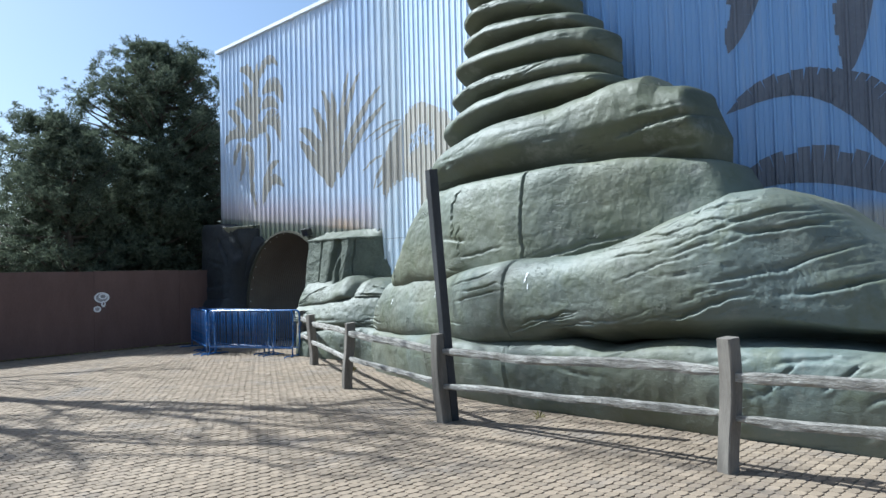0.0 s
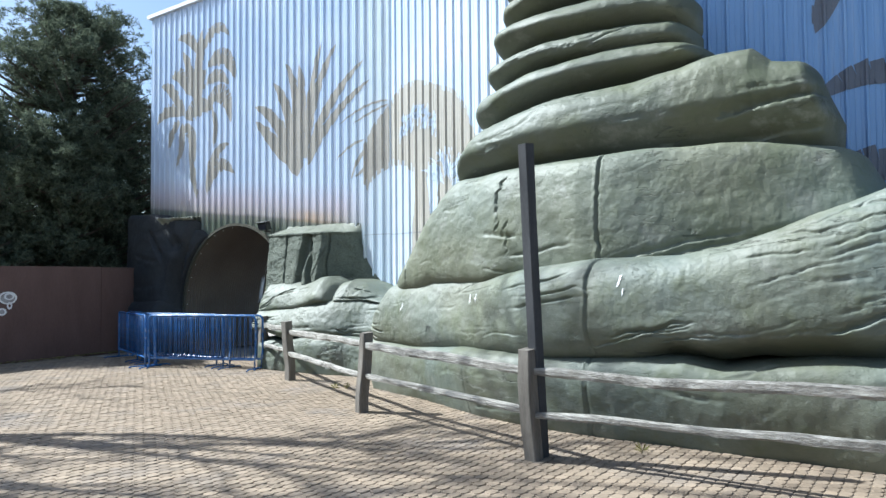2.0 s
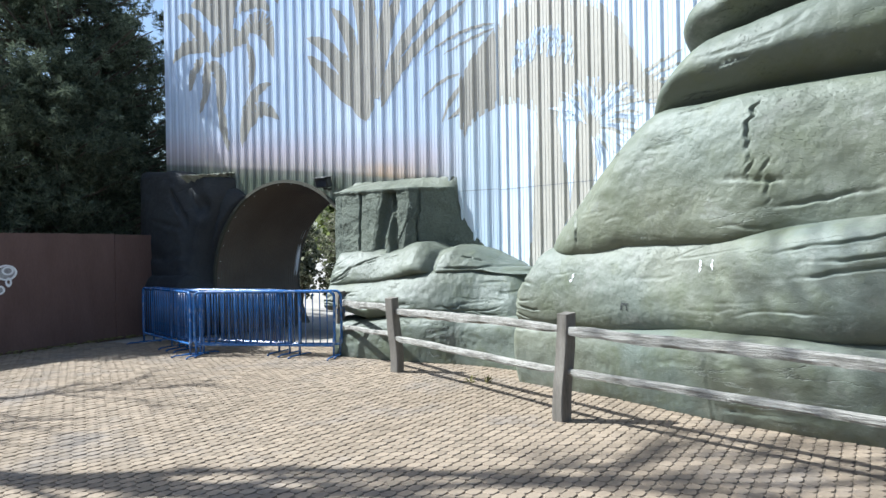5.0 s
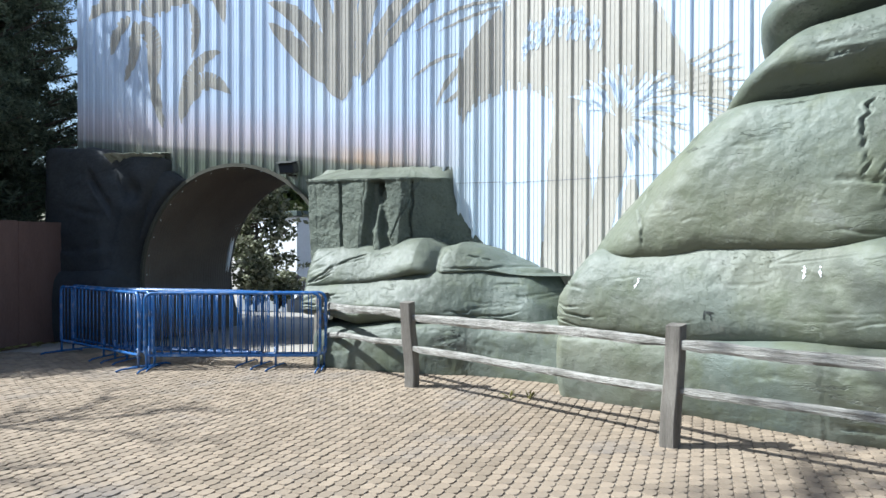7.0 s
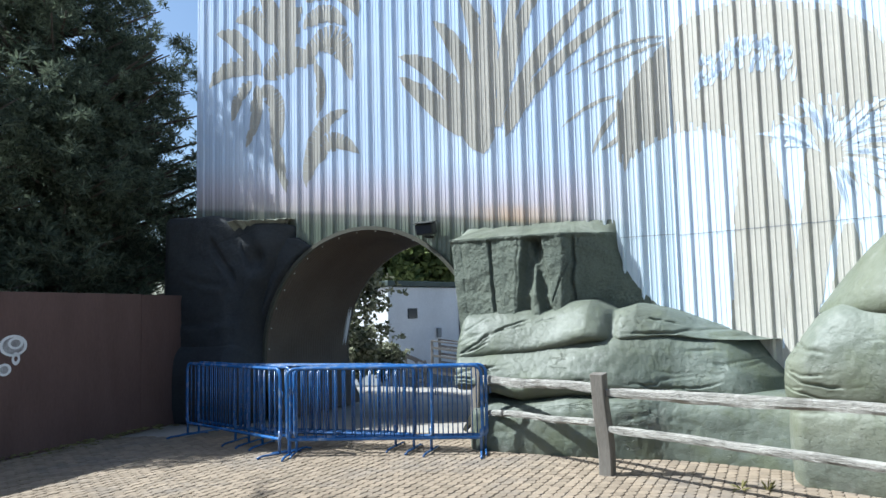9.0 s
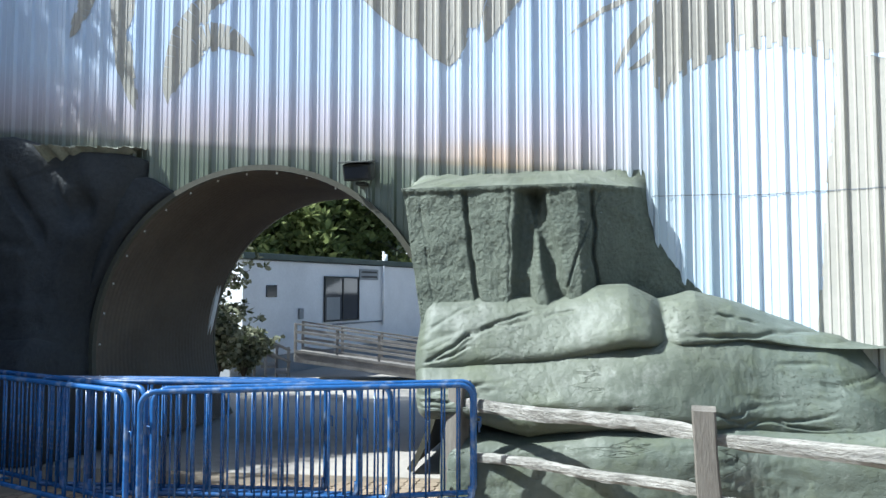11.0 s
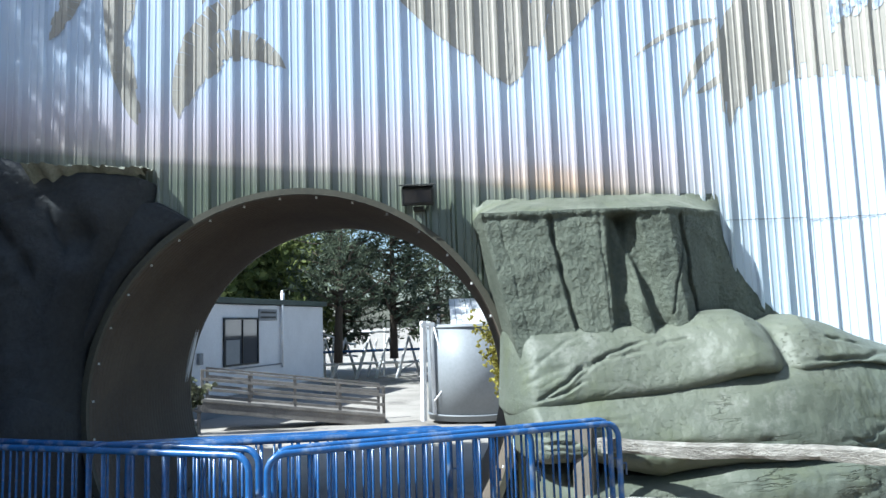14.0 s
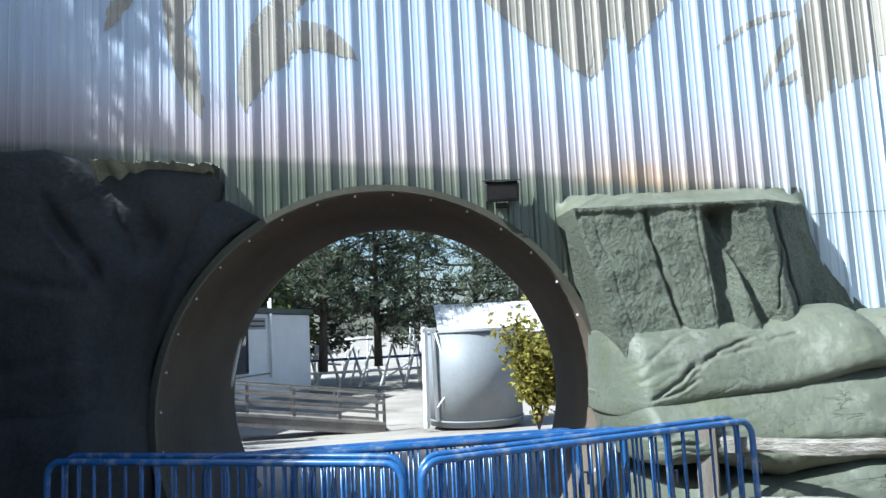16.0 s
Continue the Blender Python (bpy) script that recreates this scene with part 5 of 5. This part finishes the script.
def bare_tree(x, y, height, seed):
    """A leafless tree, whose branches throw their shadow on the paving."""
    rnd = random.Random(seed)
    v, f = [], []

    def grow(p, d, length, r, depth):
        pts = [p]
        for k in range(4):
            d = (d + Vector((rnd.gauss(0, 0.13), rnd.gauss(0, 0.13), rnd.gauss(0.03, 0.08)))).normalized()
            pts.append(pts[-1] + d * length / 4)
        v2, f2 = tube(pts, r, 6, taper=[1, 0.9, 0.8, 0.7, 0.55])
        o = len(v)
        v.extend(v2)
        f.extend(tuple(i + o for i in q) for q in f2)
        if depth:
            for k in range(rnd.choice((2, 3, 3))):
                q = rnd.uniform(0, 6.28)
                s = Vector((math.cos(q), math.sin(q), rnd.uniform(-0.2, 0.5)))
                grow(pts[rnd.choice((2, 3, 4, 4))], (d + s * rnd.uniform(0.5, 0.95)).normalized(), length * rnd.uniform(0.52, 0.76), r * 0.62, depth - 1)

    grow(Vector((0, 0, -0.1)), Vector((0, 0, 1)), height * 0.42, height * 0.013, 6)
    t = thing("bare_tree", "leafless grey-brown tree beside the plaza", "tree", at=(x, y, 0))
    part("trunk", mesh("trunk", v, f, True), M_BARK, t)


bare_tree(-12.8, 15.6, 18.0, 5)
bare_tree(-15.6, 12.9, 17.0, 9)

# ---- behind the tunnel ----
T0, TD = Vector((4.25, 38.6)), Vector((0.86, 0.51)).normalized()


def trailer():
    t = thing("office_trailer", "white office trailer with a dark sliding window and flat roof", "trailer")
    m = Matrix.Translation((T0.x, T0.y, 0)) @ Matrix.Rotation(math.atan2(TD.y, TD.x), 4, "Z")
    part("body", box(m @ pose(2.0, 1.6, 1.10), (12.8, 3.2, 3.40), 0.03), M_TRAILER, t)
    part("roof", box(m @ pose(2.0, 1.6, 2.93), (13.1, 3.5, 0.22), 0.02), M_ROOFEDGE, t, "dark green flat roof edge")
    w = part("window", box(m @ pose(1.25, -0.02, 1.38), (2.3, 0.05, 1.70), 0.01), M_GLASS, t, "dark sliding window")
    for dx, dz, sx, sz in ((0, 0.87, 2.42, 0.07), (0, -0.87, 2.42, 0.07), (-1.17, 0, 0.07, 1.7), (1.17, 0, 0.07, 1.7), (0.05, 0, 0.05, 1.66)):
        part("frame", box(m @ pose(1.25 + dx, -0.055, 1.38 + dz), (sx, 0.05, sz), 0.005), M_DARK, w)
    part("blind", box(m @ pose(0.65, -0.052, 1.0), (0.9, 0.01, 0.9), 0.002), M_GREY, w, "pale half-drawn blind")
    part("small_window", box(m @ pose(-3.0, -0.02, 1.70), (0.55, 0.06, 0.42), 0.01), M_GLASS, t)
    sg = part("sign", box(m @ pose(3.25, -0.03, 2.40), (1.45, 0.03, 0.46), 0.005), M_GREY, t, "small grey notice")
    for k in range(2):
        part("text_bar", box(m @ pose(3.25, -0.05, 2.50 - 0.2 * k), (1.2, 0.012, 0.08), 0.002), M_DARK, sg)
    part("pipe", tube_mesh("pipe", [m @ Vector((4.3, -0.1, 0.2)), m @ Vector((4.3, -0.1, 3.45))], 0.05, 8), M_WHITE, t, "white vent pipe")
    part("vent", tube_mesh("vent", [m @ Vector((5.6, 0.6, 3.0)), m @ Vector((5.6, 0.6, 3.4))], 0.09, 8), M_WHITE, t)
    part("conduit", tube_mesh("conduit", [m @ Vector((0.6, -0.06, 0.36)), m @ Vector((4.3, -0.06, 0.36))], 0.03, 6), M_GREY, t)
    part("meter", box(m @ pose(-1.4, -0.06, 0.85), (0.22, 0.12, 0.4), 0.01), M_GREY, t)
    part("skirt", box(m @ pose(1.7, 1.6, -1.05), (13.2, 3.1, 0.9), 0.02), M_GREY, t)


trailer()


def ramp():
    t = thing("ramp", "grey timber ramp with a post-and-board railing", "ramp")
    a, b = Vector((1.7, 34.75, 0.0)), Vector((6.5, 31.9, 0.0))
    m = span(a.xy, b.xy)
    ln = (b - a).length
    ang = math.degrees(math.atan2(0.78, ln))
    part("deck", box(m @ pose(0, 0.7, -0.78, 0, ang), (ln, 1.4, 0.22), 0.01), M_DECK, t)
    part("fascia", box(m @ pose(0, -0.03, -0.82, 0, ang), (ln, 0.05, 0.34), 0.01), M_DECK, t)
    for side in (0.0, 1.36):
        for k in range(5):
            x = -ln / 2 + 0.05 + (ln - 0.1) * k / 4
            z = -0.30 - x * math.tan(radians(ang))
            part("post", box(m @ pose(x, side, z), (0.09, 0.09, 1.15), 0.008), M_DECK, t)
        for h in (-0.35, -0.02, 0.28, 0.54):
            part("board", box(m @ pose(0, side - 0.07, -0.28 + h, 0, ang), (ln, 0.035, 0.09 if h < 0.5 else 0.06), 0.004), M_DECK, t)
    s = thing("stair_rail", "grey timber stair with handrails beside the trailer", "stairs")
    for k in range(4):
        part("step", box(pose(-0.25 + 0.42 * k, 34.3 - 0.15 * k, -0.2 - 0.19 * k, 0, 0, -18), (0.42, 1.1, 0.06), 0.005), M_DECK, s)
    for sy in (-0.55, 0.55):
        for k in range(3):
            part("post", box(pose(-0.3 + 0.65 * k, 34.25 + sy - 0.2 * k, 0.0 - 0.32 * k), (0.08, 0.08, 1.3), 0.006), M_DECK, s)
        for h in (0.55, 0.2):
            part("rail", rough_beam((-0.35, 34.25 + sy, h + 0.05), (1.05, 33.8 + sy, h - 0.66), 0.05, 0.08, 5 + h + sy, 8, 0.0, False), M_DECK, s)


ramp()


def tank():
    t = thing("tank", "pale grey round steel tank with a flat lid", "tank")
    cx, cy, r = 8.55, 29.95, 1.45
    bm = bmesh.new()
    bmesh.ops.create_cone(bm, cap_ends=True, segments=56, radius1=r, radius2=r, depth=2.9, matrix=Matrix.Translation((cx, cy, 0.33)))
    for f in bm.faces:
        f.smooth = len(f.verts) == 4
    part("shell", bm, M_GREY, t)
    for z in (-0.95, 1.70):
        q = [(cx + (r + 0.015) * math.cos(a), cy + (r + 0.015) * math.sin(a), z) for a in [2 * math.pi * k / 48 for k in range(48)]]
        part("hoop", tube_mesh("hoop", q, 0.03, 6, True), M_GREY, t)
    p = thing("white_gate_post", "tall white timber post with a leaning white hose", "post")
    part("post", box(pose(6.73, 30.28, 0.40, 0, 1.2), (0.14, 0.14, 3.0), 0.01), M_WHITE, p)
    part("second_post", box(pose(7.00, 30.15, 0.45, 0, -1.0), (0.10, 0.10, 2.75), 0.01), M_WHITE, p)
    part("crossbar", box(pose(6.86, 30.2, 1.80, 0, 0, -25), (0.45, 0.12, 0.10), 0.008), M_WHITE, p)
    part("hose", tube_mesh("hose", [(7.0, 30.05, 1.7), (7.12, 29.95, 1.1), (7.2, 29.9, 0.4), (7.15, 29.9, -0.2), (6.9, 30.0, -0.5)], 0.03, 8), M_WHITE, p)


tank()


def shed():
    t = thing("metal_roof_shed", "low shed with a pale ribbed metal roof", "shed")
    m = Matrix.Translation((21.3, 38.9, 0)) @ Matrix.Rotation(radians(-42), 4, "Z")
    part("wall", box(m @ pose(0, 1.5, 0.2), (7, 3, 3.2), 0.02), M_GREY, t)
    for k in range(24):
        part("roof_rib", box(m @ pose(-3.6 + 0.31 * k, 1.3, 2.35, 24), (0.29, 4.2, 0.05), 0.008), M_WHITE, t)


shed()


def ride_frame():
    t = thing("ride_frame", "white painted steel frames of a ride behind the trees", "frame")
    rnd = random.Random(4)
    for k in range(9):
        x, y = 16.5 + 1.0 * k + rnd.uniform(-0.3, 0.3), 50.5 - 0.8 * k
        part("strut", tube_mesh("strut", [(x - 0.8, y, -1.5), (x + 0.3, y, 1.1), (x + 1.2, y, -1.5)], 0.11, 6), M_WHITE, t)
    for z in (-0.4, 0.35):
        part("rail", tube_mesh("rail", [(14.5, 52.0, z), (26.0, 43.0, z)], 0.09, 6), M_BLUE if z > 0 else M_WHITE, t)

    for k in range(15):
        d = rnd.uniform(0, 12)
        x, y, tip = 15.0 + d, 53.0 - 0.78 * d, rnd.uniform(-0.9, 0.9)
        part("upright", tube_mesh("upright", [(x, y, -1.6), (x + tip, y, rnd.uniform(0.4, 3.4))], rnd.uniform(0.05, 0.10), 6), M_WHITE, t)
    for k in range(10):
        d = rnd.uniform(0, 11)
        x, y, z = 15.5 + d, 52.0 - 0.78 * d, rnd.uniform(-1.0, 1.6)
        part("brace", tube_mesh("brace", [(x, y, z), (x + rnd.uniform(0.6, 1.8), y - 0.8, z + rnd.uniform(-0.9, 1.1))], 0.07, 6), M_WHITE, t)


ride_frame()


def bush(name, label, x, y, z, height, radius, material, seed, n=420, size=0.13):
    rnd = random.Random(seed)
    t = thing(name, label, "shrub", at=(x, y, z))
    v, f, lv, lf = [], [], [], []
    for k in range(16):
        q, rr = rnd.uniform(0, 6.28), radius * rnd.uniform(0.3, 1.0)
        top = Vector((math.cos(q) * rr, math.sin(q) * rr, height * rnd.uniform(0.55, 1.0)))
        v2, f2 = tube([(0, 0, -0.1), top * 0.5 + Vector((0, 0, 0.1)), top], 0.02, 5, taper=[1, 0.7, 0.3])
        o = len(v)
        v += v2
        f += [tuple(i + o for i in g) for g in f2]
        for m in range(n // 16):
            p = top * rnd.uniform(0.3, 1.05) + Vector((rnd.gauss(0, 0.12), rnd.gauss(0, 0.12), rnd.gauss(0, 0.12))) * radius * 1.6
            tuft(rnd, lv, lf, p, size, 5, 1.3)
    part("stem", mesh("stem", v, f, True), M_BARK, t)
    part("leaves", mesh("leaves", lv, lf), material, t)


bush("shrub", "tall variegated shrub beside the tunnel's far end", -3.75, 28.4, -0.12, 2.9, 0.9, M_SHRUB, 34, 900, 0.12)
bush("yellow_bush", "yellow-green autumn bush behind the tunnel", 3.45, 23.65, -0.22, 2.3, 0.7, M_YELLOW, 31, 1300, 0.075)
bush("shrub", "variegated green and cream shrub beside the tunnel's far end", -2.60, 27.6, -0.12, 1.35, 0.6, M_SHRUB, 32, 420, 0.11)
bush("shrub", "variegated green and cream shrub beside the tunnel's far end", -1.75, 28.6, -0.15, 1.0, 0.6, M_SHRUB, 33, 420, 0.11)

tree("small_tree", "small dark-leaved tree with glossy leaves beside the trailer steps", -1.55, 34.2, 4.7, 1.45, M_SHRUB, 27, 0.04, 60, 16, 0.17, 0.35, 7, 0.8, True)
LEAFY = "green leafy tree behind the office trailer"
tree("leafy_tree", LEAFY, 9.0, 50.5, 8.8, 4.8, M_GREEN, 21, 0.12, 110, 40, 0.42, 0.35, 8, 0.7, True)
tree("leafy_tree", LEAFY, 1.5, 49.0, 7.8, 4.6, M_GREEN, 24, 0.12, 100, 36, 0.42, 0.35, 8, 0.7, True)
tree("leafy_tree", LEAFY, 15.5, 56.0, 8.6, 4.6, M_GREEN, 25, 0.10, 90, 34, 0.45, 0.35, 8, 0.7, True)
DARK_PINE = "dark pine tree with bare lower trunk beside the office trailer"
tree("pine_tree", DARK_PINE, 14.6, 46.2, 11.5, 3.4, M_PINE, 22, 0.24, 70, 15, 0.36, 0.35, 9, 0.25, True)
tree("pine_tree", DARK_PINE, 18.8, 46.6, 11.5, 3.6, M_PINE, 23, 0.16, 70, 15, 0.36, 0.35, 9, 0.25, True)
tree("pine_tree", DARK_PINE, 24.0, 43.6, 11.0, 3.6, M_PINE, 26, 0.14, 70, 14, 0.36, 0.35, 9, 0.25, True)
for k, (x, y) in enumerate([(20.5, 54.0), (25.5, 50.0), (30.5, 45.5), (34.5, 40.0), (11.0, 60.0), (3.0, 60.0)]):
    tree("pine_tree", "distant dark tree closing the view behind the tunnel", x, y, 8.0 + k % 3, 3.6, M_PINE, 40 + k, 0.03, 44, 9, 0.5, 0.4, 7, 0.35, True)


# ---- paving stones ----
PAVE_LONG, PAVE_SHORT = Vector((0.69, 0.724)).normalized(), Vector((0.724, -0.69)).normalized()
PL, PW = 0.128, 0.102


def stone_outline():
    c = 0.024
    a, b = PL / 2 - 0.0029, PW / 2 - 0.0029
    return [(-a + c, -b), (a - c, -b), (a, -b + c), (a, b - c), (a - c, b), (-a + c, b), (-a, b - c), (-a, -b + c)]


def stone(vs, fs, cx, cy, tilt, dz):
    i = len(vs)
    o = stone_outline()
    for k, z, sh in ((0, 0.0, 0.95), (1, -0.005, 1.0), (2, -0.03, 1.0)):
        for a, b in o:
            p = PAVE_LONG * (a * sh) + PAVE_SHORT * (b * sh)
            vs.append((cx + p.x, cy + p.y, dz + z + (tilt[0] * a + tilt[1] * b)))
    fs.append(tuple(range(i + 7, i - 1, -1)))
    for r in (0, 8):
        for k in range(8):
            fs.append((i + r + k, i + r + (k + 1) % 8, i + r + 8 + (k + 1) % 8, i + r + 8 + k))


def paving():
    rnd = random.Random(8)
    bed = tagged(part("pavement", mesh("pavement", *joined_stones(rnd)), M_PAVER), "tan concrete paving stones in staggered rows", "pavement", kind="structure")
    one_v, one_f = [], []
    stone(one_v, one_f, 0, 0, (0, 0), 0)
    data = mesh("paving_stone", one_v, one_f)
    for x, y in NEAR_STONES:
        ob = part("paving_stone", data, M_PAVER_ONE, bed)
        ob.location = (x, y, rnd.uniform(-0.003, 0.003))
        ob.rotation_euler = (rnd.uniform(-0.015, 0.015), rnd.uniform(-0.015, 0.015), rnd.uniform(-0.02, 0.02))


NEAR_STONES = []


def joined_stones(rnd):
    vs, fs = [], []
    for i in range(-190, 215):
        for j in range(-175, 215):
            p = Vector((-3.0, 10.5)) + PAVE_LONG * (PL * (i + 0.5 * (j % 2))) + PAVE_SHORT * (PW * j)
            x, y = p
            if x < -13.2 or y < -2.6 or x > 8.6:
                continue
            if (p - F0).dot(Vector((FD.y, -FD.x))) < 0.10 or (p - Vector((-3.40, 16.72))).dot(Vector((0.42, 0.9))) > 1.2:
                continue
            e = np.interp(y, [2.0, 6.42, 8.86, 11.7, 14.75, 17.6], [8.6, 4.4, 1.85, 0.25, -1.1, -2.1])
            if x > e:
                continue
            if (p - Vector((-2.6, 10.7))).length < 1.10 and len(NEAR_STONES) < 300:
                NEAR_STONES.append((x, y))
                continue
            stone(vs, fs, x + rnd.uniform(-0.002, 0.002), y + rnd.uniform(-0.002, 0.002), (rnd.uniform(-0.012, 0.012), rnd.uniform(-0.02, 0.02)), rnd.uniform(-0.003, 0.003))
    return vs, fs


paving()


# ---- marks on fence and boot ----
def ring_mark(centre, along, up, r, w, material, parent, out, squash=0.8):
    vs, fs = [], []
    for k in range(24):
        q = 2 * math.pi * k / 24
        for rr in (r, r - w):
            vs.append(Vector(centre) + Vector(along) * (rr * math.cos(q)) + Vector(up) * (rr * squash * math.sin(q)) + Vector(out) * 0.001)
    for k in range(24):
        a, c = 2 * k, 2 * ((k + 1) % 24)
        fs.append((a, c, c + 1, a + 1))
    return part("paint_mark", mesh("paint_mark", vs, fs), material, parent)


fence_ob = bpy.data.objects["board_fence"]
fence_out = Vector((FD.y, -FD.x, 0))
fc = Vector((F0.x, F0.y, 1.42)) + fence_out * 0.032
fa = Vector((FD.x, FD.y, 0))
ring_mark(fc + fence_out * -0.002, fa, (0, 0, 1), 0.19, 0.185, M_HAZE, fence_ob, fence_out, 0.7)
ring_mark(fc + fence_out * -0.002 + fa * -0.12 + Vector((0, 0, -0.30)), fa, (0, 0, 1), 0.095, 0.09, M_HAZE, fence_ob, fence_out, 0.8)
ring_mark(fc, fa, (0, 0, 1), 0.20, 0.045, M_WHITE, fence_ob, fence_out, 0.7)
ring_mark(fc + fa * 0.03 + Vector((0, 0, 0.03)), fa, (0, 0, 1), 0.11, 0.04, M_WHITE, fence_ob, fence_out * 2, 0.7)
ring_mark(fc + fa * -0.12 + Vector((0, 0, -0.30)), fa, (0, 0, 1), 0.10, 0.04, M_WHITE, fence_ob, fence_out, 0.8)
ring_mark(fc + Vector((0, 0, -0.17)) + fa * 0.04, fa, (0, 0, 1), 0.06, 0.035, M_WHITE, fence_ob, fence_out, 1.4)


def weeds():
    """Small dry tufts in the joint along the foot of the boots."""
    rnd = random.Random(12)
    for x, y in [(-1.95, 13.95), (-1.78, 13.80), (1.15, 9.0)]:
        t = thing("weed_tuft", "small dry yellow-green weed tuft in the paving joint", "weed", "weeds along the boots", (x, y, 0))
        vs, fs = [], []
        tuft(rnd, vs, fs, (0, 0, 0.0), 0.10, 22, 0.25)
        vs = [Vector((v.x, v.y, max(-0.01, v.z))) for v in vs]
        part("foliage", mesh("foliage", vs, fs), M_WEED, t)


weeds()


def stroke(track, target, u, z, du, dz, lean, material, name, seed):
    """A narrow ragged strip that lies on a modelled surface."""
    tree_of = BVHTree.FromPolygons([v.co.copy() for v in target.data.vertices], [tuple(p.vertices) for p in target.data.polygons])
    rnd = random.Random(seed)
    vs, fs = [], []
    for j in range(9):
        g = j / 8
        for sx in (-1, 1):
            uu, zz = u + lean * (g - 0.5) + 0.3 * du * rnd.uniform(-1, 1) + sx * du * rnd.uniform(0.15, 0.6) * math.sin(math.pi * (0.06 + 0.88 * g)) ** 0.6, z + dz * (g - 0.5)
            o = track.at(uu, 3.2, zz)
            d = (track.at(uu, 0.0, zz) - o).normalized()
            hit = tree_of.ray_cast(o, d)[0]
            vs.append(hit - d * 0.006 if hit else o + d * 1.2)
    for j in range(8):
        fs.append((2 * j, 2 * j + 1, 2 * j + 3, 2 * j + 2))
    return part(name, mesh(name, vs, fs), material, target)


boot_foot = [c for c in boot.children if c.name.startswith("foot")][0]
for k, (u, z, du, dz, lean) in enumerate([(3.49, 1.05, 0.018, 0.09, 0.02), (3.55, 1.05, 0.018, 0.09, -0.02), (3.52, 1.08, 0.1, 0.02, 0)]):
    stroke(MAIN, boot_foot, u, z, du, dz, lean, M_DARK, "scratched_mark", 20 + k)
for k, (u, z, du, dz, lean) in enumerate([(2.75, 1.33, 0.035, 0.13, 0.05), (4.38, 1.50, 0.035, 0.13, 0.01), (4.52, 1.51, 0.03, 0.11, -0.01), (6.38, 1.74, 0.03, 0.13, 0.03), (6.42, 1.62, 0.015, 0.09, 0.01)]):
    stroke(MAIN, boot_foot, u, z, du, dz, lean, M_WHITE, "paint_splash", 40 + k)
